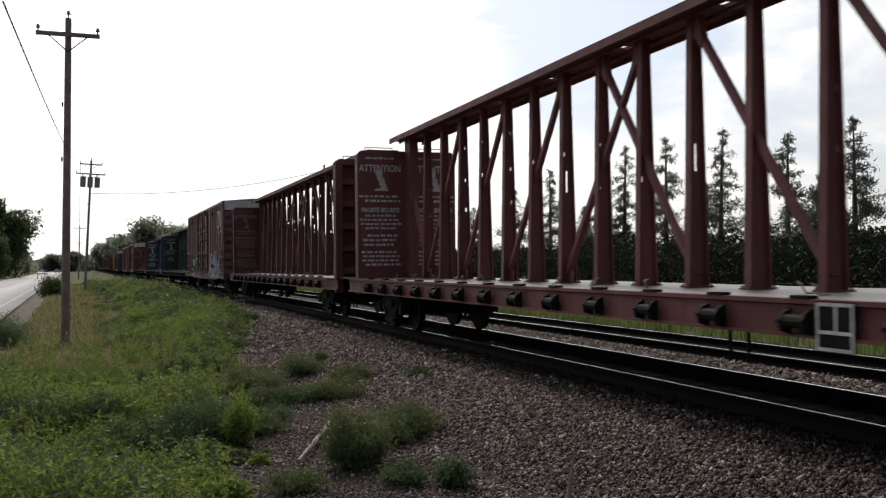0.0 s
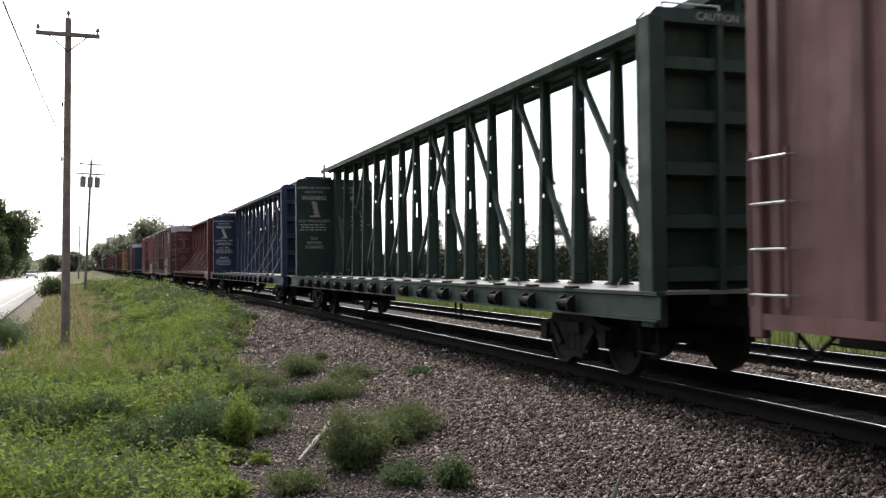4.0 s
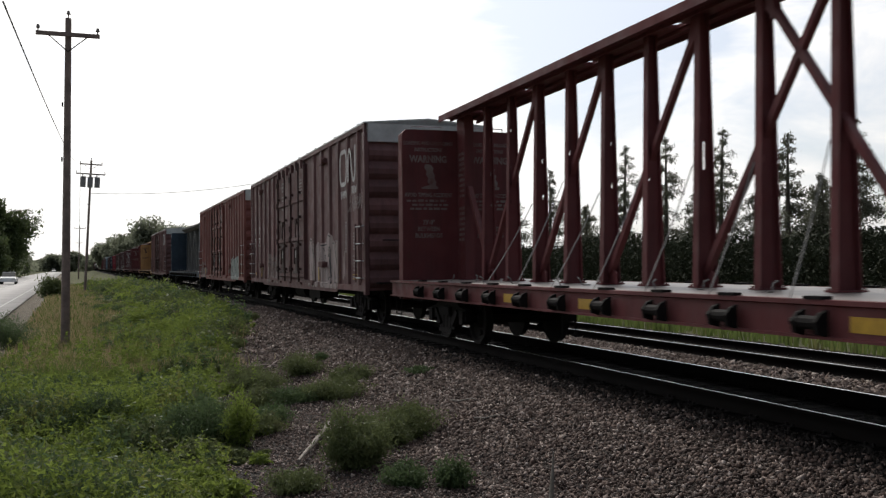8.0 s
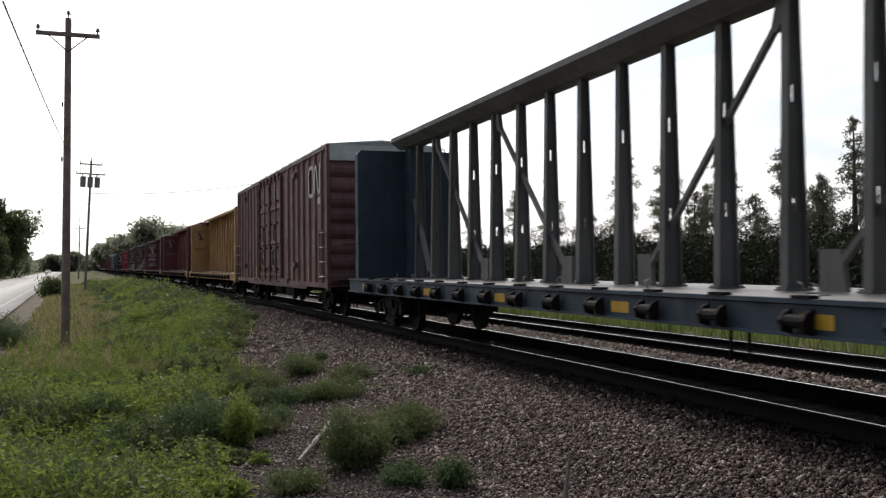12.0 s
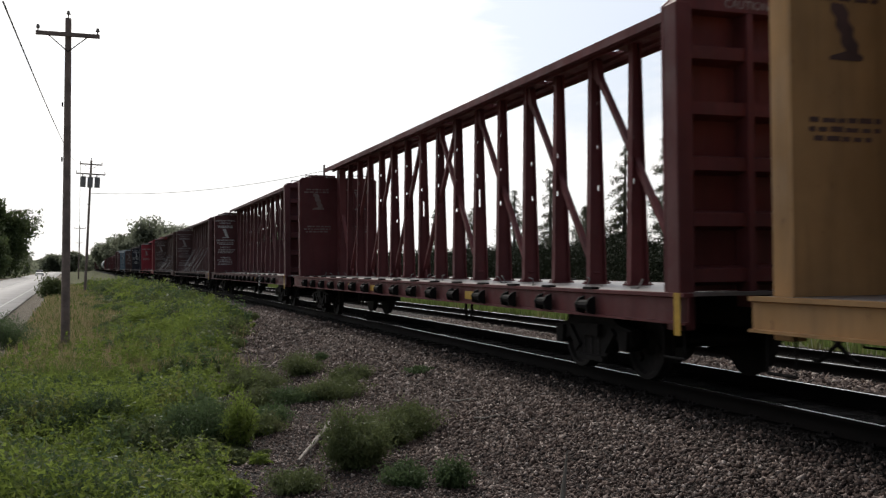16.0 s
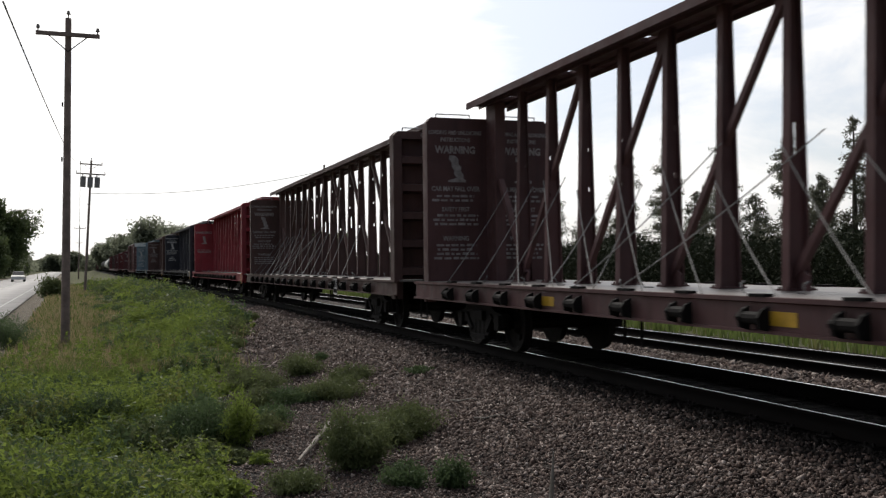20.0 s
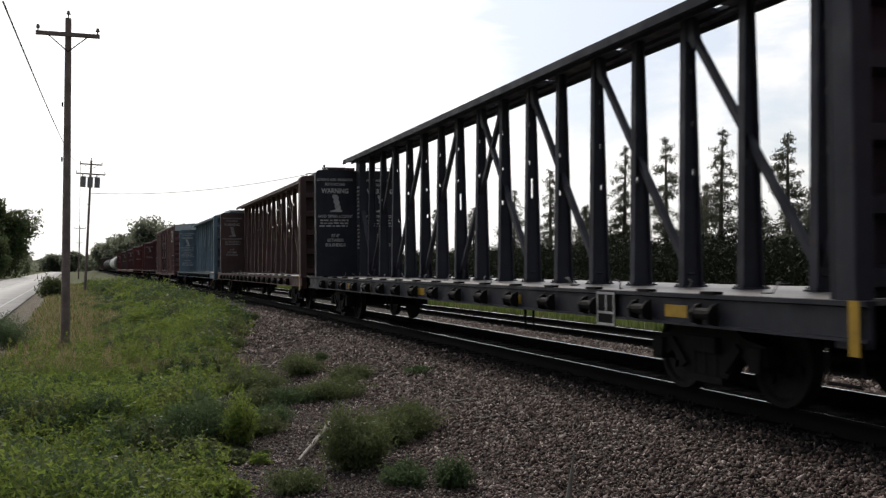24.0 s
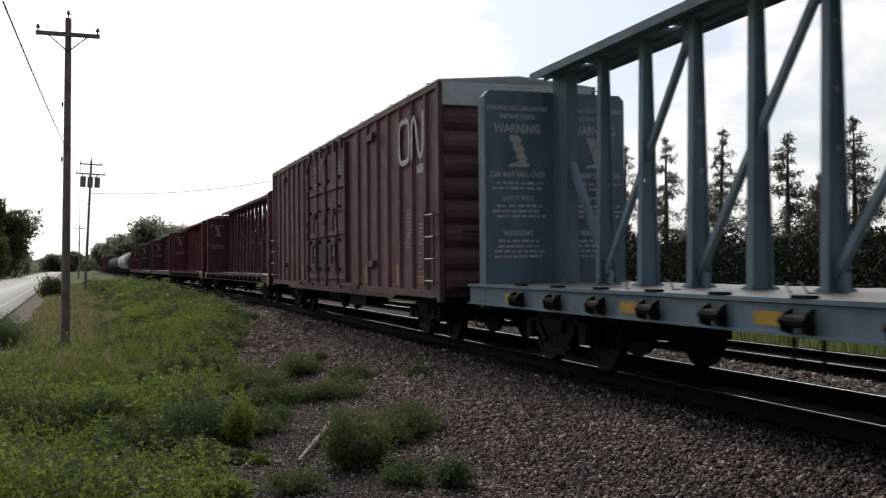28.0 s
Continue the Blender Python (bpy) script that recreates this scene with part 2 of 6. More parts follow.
def spray(name, a, b, c):
    """Sprayed paint that runs from one colour into others in soft patches."""
    n = Nodes(name)
    col = n.mix(n.ramp(n.noise(2.4, 3, vec=n.coords()), 0.40, 0.60), a, b)
    col = n.mix(n.ramp(n.noise(2.9, 3, vec=n.coords((1.3, 1.0, 1.0))), 0.55, 0.68), col, c)
    n.base(col)
    return n.gloss(0.65, 0, 0.3)


# Door rods, locks, hinges: paint darkened to carry their shading, with rust spots
M_GEAR = weathered("rusty_shaded_gear", (0.060, 0.032, 0.029), grime=0.6)
M_CERAMIC = plain("insulator_glaze", (0.20, 0.17, 0.16), 0.3, 0, 0.2, 5)

# ---- mesh helpers ----
CACHE = {}


def mesh_of(key, fill):
    """The mesh kept under key, or a new one filled by fill(bm)."""
    if key not in CACHE:
        bm = bmesh.new()
        fill(bm)
        me = bpy.data.meshes.new(key)
        bm.to_mesh(me)
        bm.free()
        CACHE[key] = me
    return CACHE[key]


def dress(ob, material, smooth=False):
    me = ob.data
    if not me.materials:
        me.materials.append(material)
    if me.materials[0] is not material:
        ob.material_slots[0].link = "OBJECT"
        ob.material_slots[0].material = material
    if smooth:
        me.polygons.foreach_set("use_smooth", [True] * len(me.polygons))
    return ob


def piece(name, me, material, parent=None, m=None, label="", smooth=False):
    """One mesh object, at pose m in its parent's space."""
    ob = new(name, me)
    dress(ob, material, smooth)
    if parent is not None:
        ob.parent = parent
    if m is not None:
        ob.matrix_basis = m
    return tagged(ob, label)


def part(name, bm, material, parent=None, label="", smooth=False):
    me = bpy.data.meshes.new(name)
    bm.to_mesh(me)
    bm.free()
    return piece(name, me, material, parent, None, label, smooth)


def box(bm, x0, y0, z0, x1, y1, z1):
    vs = [bm.verts.new(c) for c in ((x0, y0, z0), (x1, y0, z0), (x1, y1, z0), (x0, y1, z0), (x0, y0, z1), (x1, y0, z1), (x1, y1, z1), (x0, y1, z1))]
    for f in ((3, 2, 1, 0), (4, 5, 6, 7), (0, 1, 5, 4), (1, 2, 6, 5), (2, 3, 7, 6), (3, 0, 4, 7)):
        bm.faces.new([vs[i] for i in f])
    return vs


def rod(bm, a, b, r0, r1=None, n=8):
    """A round bar from a to b."""
    a, b, r1 = Vector(a), Vector(b), r0 if r1 is None else r1
    q = (b - a).to_track_quat("Z", "Y")
    rings = []
    for c, r in ((a, r0), (b, r1)):
        rings.append([bm.verts.new(c + q @ Vector((r * math.cos(2 * math.pi * i / n), r * math.sin(2 * math.pi * i / n), 0))) for i in range(n)])
    for i in range(n):
        j = (i + 1) % n
        bm.faces.new((rings[0][i], rings[0][j], rings[1][j], rings[1][i]))
    bm.faces.new(rings[0][::-1])
    bm.faces.new(rings[1])


def tube(bm, pts, radii, n=8):
    """A round bar along several points, in one skin."""
    rings = []
    for i, p in enumerate(pts):
        d = pts[min(i + 1, len(pts) - 1)] - pts[max(i - 1, 0)]
        q = d.to_track_quat("Z", "Y")
        rings.append([bm.verts.new(p + q @ Vector((radii[i] * math.cos(2 * math.pi * k / n), radii[i] * math.sin(2 * math.pi * k / n), 0))) for k in range(n)])
    for a, b in zip(rings, rings[1:]):
        for i in range(n):
            bm.faces.new((a[i], a[(i + 1) % n], b[(i + 1) % n], b[i]))
    bm.faces.new(rings[0][::-1])
    bm.faces.new(rings[-1])


def bar(bm, a, b, w, h):
    """A flat bar from a to b: w across in x, h in the other direction."""
    a, b = Vector(a), Vector(b)
    d = (b - a).normalized()
    u = Vector((1, 0, 0))
    n = d.cross(u).normalized()
    vs = [bm.verts.new(c + u * sx * w / 2 + n * sn * h / 2) for c in (a, b) for sx, sn in ((-1, -1), (1, -1), (1, 1), (-1, 1))]
    for f in ((3, 2, 1, 0), (4, 5, 6, 7), (0, 1, 5, 4), (1, 2, 6, 5), (2, 3, 7, 6), (3, 0, 4, 7)):
        bm.faces.new([vs[i] for i in f])


def prism(bm, pts, axis, a, b):
    """A polygon (u, v) drawn out along an axis from a to b."""
    def at(u, v, w):
        return {"x": (w, u, v), "y": (u, w, v), "z": (u, v, w)}[axis]
    r0 = [bm.verts.new(at(u, v, a)) for u, v in pts]
    r1 = [bm.verts.new(at(u, v, b)) for u, v in pts]
    n = len(pts)
    for i in range(n):
        j = (i + 1) % n
        bm.faces.new((r0[i], r0[j], r1[j], r1[i]))
    bm.faces.new(r0[::-1])
    bm.faces.new(r1)
    bmesh.ops.recalc_face_normals(bm, faces=bm.faces[:])


def soften(bm, w=0.01, seg=1):
    bmesh.ops.bevel(bm, geom=bm.edges[:], offset=w, segments=seg, affect="EDGES", clamp_overlap=True)


def raw_mesh(name, verts, faces):
    """A mesh straight from numpy arrays of triangles or quads."""
    me = bpy.data.meshes.new(name)
    verts, faces = np.asarray(verts, np.float32), np.asarray(faces, np.int32)
    me.vertices.add(len(verts))
    me.vertices.foreach_set("co", verts.ravel())
    k = faces.shape[1]
    me.loops.add(faces.size)
    me.loops.foreach_set("vertex_index", faces.ravel())
    me.polygons.add(len(faces))
    me.polygons.foreach_set("loop_start", np.arange(0, faces.size, k, dtype=np.int32))
    me.update(calc_edges=True)
    return me


def words(text, size, material, parent, m, label="", name="lettering", bold=0.0, squeeze=1.0):
    """Stencilled characters as a mesh, laid on a surface."""
    key = "words_%s_%.3f_%.3f_%.2f" % (text, size, bold, squeeze)
    if key not in CACHE:
        cu = bpy.data.curves.new(key, "FONT")
        cu.body, cu.size, cu.extrude, cu.offset = text, size, 0.001, bold
        cu.align_x, cu.align_y, cu.resolution_u = "CENTER", "CENTER", 2
        ob = bpy.data.objects.new(key, cu)
        scene.collection.objects.link(ob)
        me = bpy.data.meshes.new_from_object(ob.evaluated_get(bpy.context.evaluated_depsgraph_get()))
        bpy.data.objects.remove(ob)
        me.transform(Matrix.Diagonal((squeeze, 1, 1, 1)))
        CACHE[key] = me
    return piece(name, CACHE[key], material, parent, m, label)


def smooth_way(pts, step=0.03):
    """A soft curve through the given points, in even small steps."""
    p = [pts[0]] + list(pts) + [pts[-1]]
    out = []
    for a, b, c, d in zip(p, p[1:], p[2:], p[3:]):
        n = max(1, int(math.hypot(c[0] - b[0], c[1] - b[1]) / step))
        for i in range(n):
            t = i / n
            out.append(tuple(0.5 * (2 * b[k] + (c[k] - a[k]) * t + (2 * a[k] - 5 * b[k] + 4 * c[k] - d[k]) * t * t + (3 * b[k] - a[k] - 3 * c[k] + d[k]) * t ** 3) for k in (0, 1)))
    return out + [pts[-1]]


def ribbon(bm, pts, width, lift=0.0, across=4, soft=True):
    """A painted stroke along points in the plane, with rounded ends."""
    way = smooth_way(pts) if soft else [(a[0] + (b[0] - a[0]) * i / 8, a[1] + (b[1] - a[1]) * i / 8) for a, b in zip(pts, pts[1:]) for i in range(8)] + [pts[-1]]
    rows, n = [], len(way)
    across = max(across, int(width / 0.03)) if across > 1 else 1
    for i, (x, y) in enumerate(way):
        a, b = way[max(i - 1, 0)], way[min(i + 1, n - 1)]
        d = math.hypot(b[0] - a[0], b[1] - a[1]) + 1e-6
        u, v = -(b[1] - a[1]) / d, (b[0] - a[0]) / d
        h = width / 2
        rows.append([bm.verts.new((x + u * h * (2 * k / across - 1), y + v * h * (2 * k / across - 1), lift)) for k in range(across + 1)])
    for a, b in zip(rows, rows[1:]):
        for k in range(across):
            bm.faces.new((a[k], b[k], b[k + 1], a[k + 1]))
    for row, (x, y), (px, py) in ((rows[0], way[0], way[1]), (rows[-1], way[-1], way[-2])):
        d = math.hypot(x - px, y - py) + 1e-6
        u, v, h = (x - px) / d, (y - py) / d, width / 2
        tip = [bm.verts.new((x + u * h * 0.7 * c + (row[0].co.x - x) * e, y + v * h * 0.7 * c + (row[0].co.y - y) * e, lift)) for c, e in ((0.75, 0.66), (1.0, 0.0), (0.75, -0.66))]
        f = [row[0], *tip, *row[:0:-1]]
        bm.faces.new(f if row is rows[-1] else f[::-1])


# ---- land: one sheet of ground, the two tracks, the road ----
TRACK_2 = 4.04


# -- road --
def road_x(y):
    """The road's edge next to the railway."""
    return -4.85 - 0.0484 * (y - 49)


def gravel_edge(y):
    """How far the bare gravel reaches from the near track, towards the bank."""
    return float(np.interp(y, (9, 13, 21, 25, 30, 37, 60), (6.3, 5.75, 5.0, 4.35, 3.4, 2.3, 2.0)))


PROFILE = [(-3000, -3.0), (-60, -1.2), (-20, -0.75), (-12, -0.5), (-8.6, -0.36), (-6.4, -0.27), (-2.0, -0.25), (-1.7, -0.182), (1.45, -0.182), (2.1, -0.36), (3.5, -0.74), (5.6, -0.86), (7.5, -0.95), (9.5, -0.85), (12.0, -0.70), (13.5, -0.66), (22.0, -0.66), (26, -0.9), (60, -1.0), (3000, -2.0)]
PD, PZ = np.array([p[0] for p in PROFILE]), np.array([p[1] for p in PROFILE])


def land_z(x, y):
    d = rail_x(y) - x
    z = float(np.interp(d, PD, PZ))
    rough = 0.0 if -9 < d < 2.0 or 12.5 < d < 21 else min(1.0, 0.25 * min(abs(d - 2.0), 4))
    return z + rough * 0.10 * noise.noise((x * 0.7, y * 0.7, 3.1))


def make_ground():
    ds = [-3000, -1200, -500, -250, -140, -90, -60, -45, -35, -27, -20, -15, -12, -10, -8.6, -7.6, -6.6, -5, -3, -2, -1.6, 0, 1.0, 1.25, 1.45, 1.7, 1.9, 2.1]
    ds += [2.1 + 0.25 * i for i in range(1, 32)]
    ds += [10.5, 11.2, 12, 12.7, 13.5, 15, 17, 20, 22, 24, 26, 30, 38, 50, 70, 110, 200, 400, 1000, 3000]
    ys = [-400, -150, -70, -40, -20, -10, -5, -2]
    ys += [0.5 * i for i in range(0, 80)] + [40 + 2 * i for i in range(0, 40)] + [120 + 8 * i for i in range(0, 24)] + [320, 400, 520, 700, 1000, 1500, 2200, 3200]
    nd, ny = len(ds), len(ys)
    verts = [(rail_x(min(y, 900)) - d, y, land_z(rail_x(y) - d, y)) for y in ys for d in ds]
    faces = [(j * nd + i, (j + 1) * nd + i, (j + 1) * nd + i + 1, j * nd + i + 1) for j in range(ny - 1) for i in range(nd - 1)]
    me = raw_mesh("ground", verts, np.array(faces)[:, ::-1])
    for m in (M_SOIL, M_BALLAST, M_GRIT, M_OILY_SHADED, M_SHOULDER):
        me.materials.append(m)
    idx = []
    for j in range(ny - 1):
        for i in range(nd - 1):
            d, y = (ds[i] + ds[i + 1]) / 2, (ys[j] + ys[j + 1]) / 2
            e = gravel_edge(y) + 0.5 * noise.noise((d, y * 0.6, 7.0))
            x = rail_x(min(y, 900)) - d
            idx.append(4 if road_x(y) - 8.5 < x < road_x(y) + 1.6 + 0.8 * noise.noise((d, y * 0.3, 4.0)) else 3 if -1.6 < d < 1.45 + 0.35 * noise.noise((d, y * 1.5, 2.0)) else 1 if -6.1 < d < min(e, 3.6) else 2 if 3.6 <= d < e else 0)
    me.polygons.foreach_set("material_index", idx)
    me.polygons.foreach_set("use_smooth", [True] * len(idx))
    return tagged(new("ground", me), "weedy soil bank with a grey gravel shoulder beside the track", "ground", kind="structure")


ground = make_ground()


def line_points(y0, y1, step):
    n = max(2, int((y1 - y0) / step) + 1)
    return [y0 + (y1 - y0) * i / (n - 1) for i in range(n)]


def sweep(name, profile, ys, at, material, label, category, kind="structure", group=""):
    """A profile (across, up) drawn along the line; at(y) gives the place of its middle."""
    k = len(profile)
    verts, faces = [], []
    for y in ys:
        x, z = at(y)
        verts += [(x + u, y, z + v) for u, v in profile]
    for j in range(len(ys) - 1):
        for i in range(k):
            a, b = j * k + i, j * k + (i + 1) % k
            faces.append((a, b, b + k, a + k))
    me = raw_mesh(name, verts, np.array(faces))
    me.materials.append(material)
    ob = new(name, me)
    bm = bmesh.new()
    bm.from_mesh(me)
    bmesh.ops.recalc_face_normals(bm, faces=bm.faces[:])
    bm.to_mesh(me)
    bm.free()
    return tagged(ob, label, category, group, kind)


RAIL_SHAPE = [(-0.037, -0.006), (-0.024, -0.001), (0.0, 0.0), (0.024, -0.001), (0.037, -0.006), (0.037, -0.035), (0.010, -0.05), (0.010, -0.14), (0.07, -0.165), (0.07, -0.175), (-0.07, -0.175), (-0.07, -0.165), (-0.010, -0.14), (-0.010, -0.05), (-0.037, -0.035)]
RAIL_YS = line_points(-60, 100, 2.0) + line_points(110, 700, 20.0)
for track, (off, lift) in enumerate(((0.0, 0.0), (TRACK_2, -0.09))):
    for s in (-0.7525, 0.7525):
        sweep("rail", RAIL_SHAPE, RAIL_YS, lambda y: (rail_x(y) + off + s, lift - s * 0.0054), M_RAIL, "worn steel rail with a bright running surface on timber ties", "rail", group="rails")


def fill_tie(bm):
    box(bm, -1.3, -0.115, -0.16, 1.3, 0.115, 0.0)
    soften(bm, 0.012)


def fill_tie_plate(bm):
    box(bm, -0.17, -0.09, 0.0, 0.17, 0.09, 0.012)
    for x in (-0.11, 0.11):
        for y in (-0.05, 0.05):
            box(bm, x - 0.012, y - 0.012, 0.012, x + 0.012, y + 0.012, 0.04)


def make_ties():
    rnd = random.Random(5)
    for off, z in ((0.0, -0.176), (TRACK_2, -0.266)):
        for i in range(92):
            y = 2.0 + 0.55 * i
            t = piece("tie", mesh_of("tie", fill_tie), M_TIE, None, pose(rail_x(y) + off + rnd.uniform(-0.04, 0.04), y, z, 0, 0, rnd.uniform(-0.8, 0.8)))
            tagged(t, "dark creosoted timber tie bedded in the ballast", "railway tie", "ties of the track")
            for s in (-0.7525, 0.7525):
                piece("tie_plate", mesh_of("tie_plate", fill_tie_plate), M_IRON, t, pose(s, 0, 0))


def make_road():
    ys = line_points(-60, 120, 6) + line_points(140, 1000, 40)
    sweep("road", [(-7.2, 0.0), (0.0, 0.0), (0.0, -0.12), (-7.2, -0.12)], ys, lambda y: (road_x(y), -0.60), M_ROAD, "pale worn asphalt country road", "road")
    white = plain("road_paint", (0.44, 0.43, 0.41), 0.8, 0, 0.25, 8, 0)
    for u, n in ((-0.75, "edge_line"), (-6.75, "edge_line")):
        sweep(n, [(-0.06, 0.0), (0.06, 0.0), (0.06, -0.003), (-0.06, -0.003)], ys, lambda y: (road_x(y) + u, -0.5955), white, "white painted edge line of the road", "road marking")
    for u in (-3.72, -3.48):
        sweep("centre_line", [(-0.05, 0.0), (0.05, 0.0), (0.05, -0.003), (-0.05, -0.003)], ys, lambda y: (road_x(y) + u, -0.5955), white, "worn painted centre line of the road", "road marking")


make_road()

# ---- the train ----
TURNING = []          # wheelsets with the place of their axle on the train
ROLLING = []          # cars with the place of their middle on the train
R_WHEEL = 0.457


def fill_wheelset(bm):
    for s in (-1, 1):
        x = s * 0.75
        ring = [(R_WHEEL + 0.025, -0.065), (R_WHEEL + 0.025, -0.04), (R_WHEEL, -0.035), (R_WHEEL - 0.004, 0.06), (R_WHEEL - 0.06, 0.06), (R_WHEEL - 0.09, 0.02), (0.17, 0.0), (0.12, 0.08), (0.05, 0.08)]
        n, rows = 28, []
        for r, w in ring:
            rows.append([bm.verts.new((x + s * w, r * math.cos(2 * math.pi * i / n), r * math.sin(2 * math.pi * i / n))) for i in range(n)])
        for a, b in zip(rows, rows[1:]):
            for i in range(n):
                j = (i + 1) % n
                bm.faces.new((a[i], a[j], b[j], b[i]))
        bm.faces.new(rows[-1])
        bm.faces.new(rows[0])
        for k in range(3):
            g = 2 * math.pi * k / 3
            box(bm, x + s * 0.03 - 0.02, 0.26 * math.cos(g) - 0.04, 0.26 * math.sin(g) - 0.04, x + s * 0.03 + 0.02, 0.26 * math.cos(g) + 0.04, 0.26 * math.sin(g) + 0.04)
    rod(bm, (-1.05, 0, 0), (1.05, 0, 0), 0.08, n=12)
    bmesh.ops.recalc_face_normals(bm, faces=bm.faces[:])


def fill_side_frame(bm):
    # a cast frame: arched top, two windows and a spring pocket
    out = [(-1.05, 0.42), (-1.02, 0.62), (-0.72, 0.66), (-0.42, 0.80), (0.42, 0.80), (0.72, 0.66), (1.02, 0.62), (1.05, 0.42), (0.72, 0.42), (0.62, 0.50), (0.36, 0.22), (-0.36, 0.22), (-0.62, 0.50), (-0.72, 0.42)]
    prism(bm, out, "x", -0.06, 0.06)
    for s in (-1, 1):
        prism(bm, [(s * 0.80, 0.36), (s * 0.98, 0.36), (s * 1.0, 0.60), (s * 0.78, 0.60)], "x", -0.11, 0.11)
        prism(bm, [(s * 0.40, 0.30), (s * 0.66, 0.55), (s * 0.58, 0.62), (s * 0.30, 0.36)], "x", -0.10, 0.10)
    box(bm, -0.11, -0.36, 0.18, 0.11, 0.36, 0.25)
    for k in (-0.2, 0.0, 0.2):
        rod(bm, (0.0, k, 0.25), (0.0, k, 0.50), 0.075, n=10)
    box(bm, -0.13, -0.28, 0.50, 0.13, 0.28, 0.66)


def fill_bolster(bm):
    prism(bm, [(-1.05, 0.5), (1.05, 0.5), (1.05, 0.66), (0.3, 0.74), (-0.3, 0.74), (-1.05, 0.66)], "y", -0.2, 0.2)


def add_truck(car, y, s_mid):
    tr = piece("truck", mesh_of("bolster", fill_bolster), M_IRON, car, pose(0, y, 0))
    for s in (-1, 1):
        piece("side_frame", mesh_of("side_frame", fill_side_frame), M_IRON, tr, pose(s * 1.02, 0, 0))
    for k in (-0.89, 0.89):
        ws = piece("wheelset", mesh_of("wheelset", fill_wheelset), M_WHEEL, tr, pose(0, k, R_WHEEL), smooth=False)
        TURNING.append((ws, k, s_mid + y + k))
    return tr


def fill_coupler(bm):
    box(bm, -0.08, -0.45, 0.76, 0.08, 0.1, 0.92)
    prism(bm, [(-0.12, -0.45), (-0.16, -0.62), (0.02, -0.72), (0.16, -0.64), (0.12, -0.45)], "z", 0.72, 0.98)
    rod(bm, (0.24, 0.0, 0.72), (0.20, -0.45, 0.42), 0.025, n=6)
    rod(bm, (0.20, -0.45, 0.42), (0.05, -0.72, 0.40), 0.025, n=6)


def fill_step(bm):
    # stirrup step under a corner
    for y in (-0.2, 0.2):
        rod(bm, (0, y, 0.0), (0, y, -0.36), 0.014, n=6)
    rod(bm, (0, -0.2, -0.36), (0, 0.2, -0.36), 0.016, n=6)


# -- centre-beam flatcar --
HALF, INNER = 11.56, 11.125
DECK_Z, HEAD_Z, CHORD_Z = 1.125, 4.31, 4.56
POSTS = [(0.625 + 1.25 * i) for i in range(8)]


def fill_post(kind):
    """A tapered I-beam upright whose web has strap holes, and on some a long slot."""
    a0, a1, d, t = 0.146, 0.068, 0.062, 0.012
    cols = [-1.0, -0.80, -0.42, -0.20, 0.20, 0.42, 0.80, 1.0]
    small = [(3.87, 3.94), (3.19, 3.26), (2.56, 2.64)]
    if kind == "slot":
        gone = {(3, 2.60, 2.95)} | {(1, *h) for h in small[:2]}
    elif kind == "double":
        gone = {(3, 3.18, 3.37), (3, 1.99, 2.16)}
    else:
        gone = {(1 if kind == "left" else 5, *h) for h in small}
    levels = sorted({DECK_Z, CHORD_Z} | {h for g in gone for h in g[1:]})

    def half(z):
        return a0 + (a1 - a0) * (z - DECK_Z) / (CHORD_Z - DECK_Z)

    def fill(bm):
        for sx in (-1, 1):
            vs = [bm.verts.new((sx * (half(z) - e), y, z)) for z in (DECK_Z, CHORD_Z) for e, y in ((0.024, -d), (0.0, -d), (0.0, d), (0.024, d))]
            for f in ((3, 2, 1, 0), (4, 5, 6, 7), (0, 1, 5, 4), (1, 2, 6, 5), (2, 3, 7, 6), (3, 0, 4, 7)):
                bm.faces.new([vs[i] for i in f])
        grid = {(i, j, sy): bm.verts.new((c * (half(z) - 0.022), sy * t, z)) for j, z in enumerate(levels) for i, c in enumerate(cols) for sy in (-1, 1)}

        def solid(i, j):
            if not (0 <= i < len(cols) - 1 and 0 <= j < len(levels) - 1):
                return False
            return not any(g[0] == i and levels[j] >= g[1] and levels[j + 1] <= g[2] for g in gone)
        for j in range(len(levels) - 1):
            for i in range(len(cols) - 1):
                if not solid(i, j):
                    continue
                for sy in (-1, 1):
                    bm.faces.new([grid[k] for k in ((i, j, sy), (i + 1, j, sy), (i + 1, j + 1, sy), (i, j + 1, sy))])
                for di, dj, a, b in ((-1, 0, (i, j), (i, j + 1)), (1, 0, (i + 1, j), (i + 1, j + 1)), (0, -1, (i, j), (i + 1, j)), (0, 1, (i, j + 1), (i + 1, j + 1))):
                    if not solid(i + di, j + dj):
                        bm.faces.new([grid[k] for k in ((*a, -1), (*b, -1), (*b, 1), (*a, 1))])
        bmesh.ops.recalc_face_normals(bm, faces=bm.faces[:])
    return fill


def fill_foot(bm):
    box(bm, -0.19, -0.10, DECK_Z, 0.19, 0.10, DECK_Z + 0.02)
    for x in (-0.16, 0.16):
        for y in (-0.075, 0.075):
            rod(bm, (x, y, DECK_Z + 0.02), (x, y, DECK_Z + 0.045), 0.016, n=6)


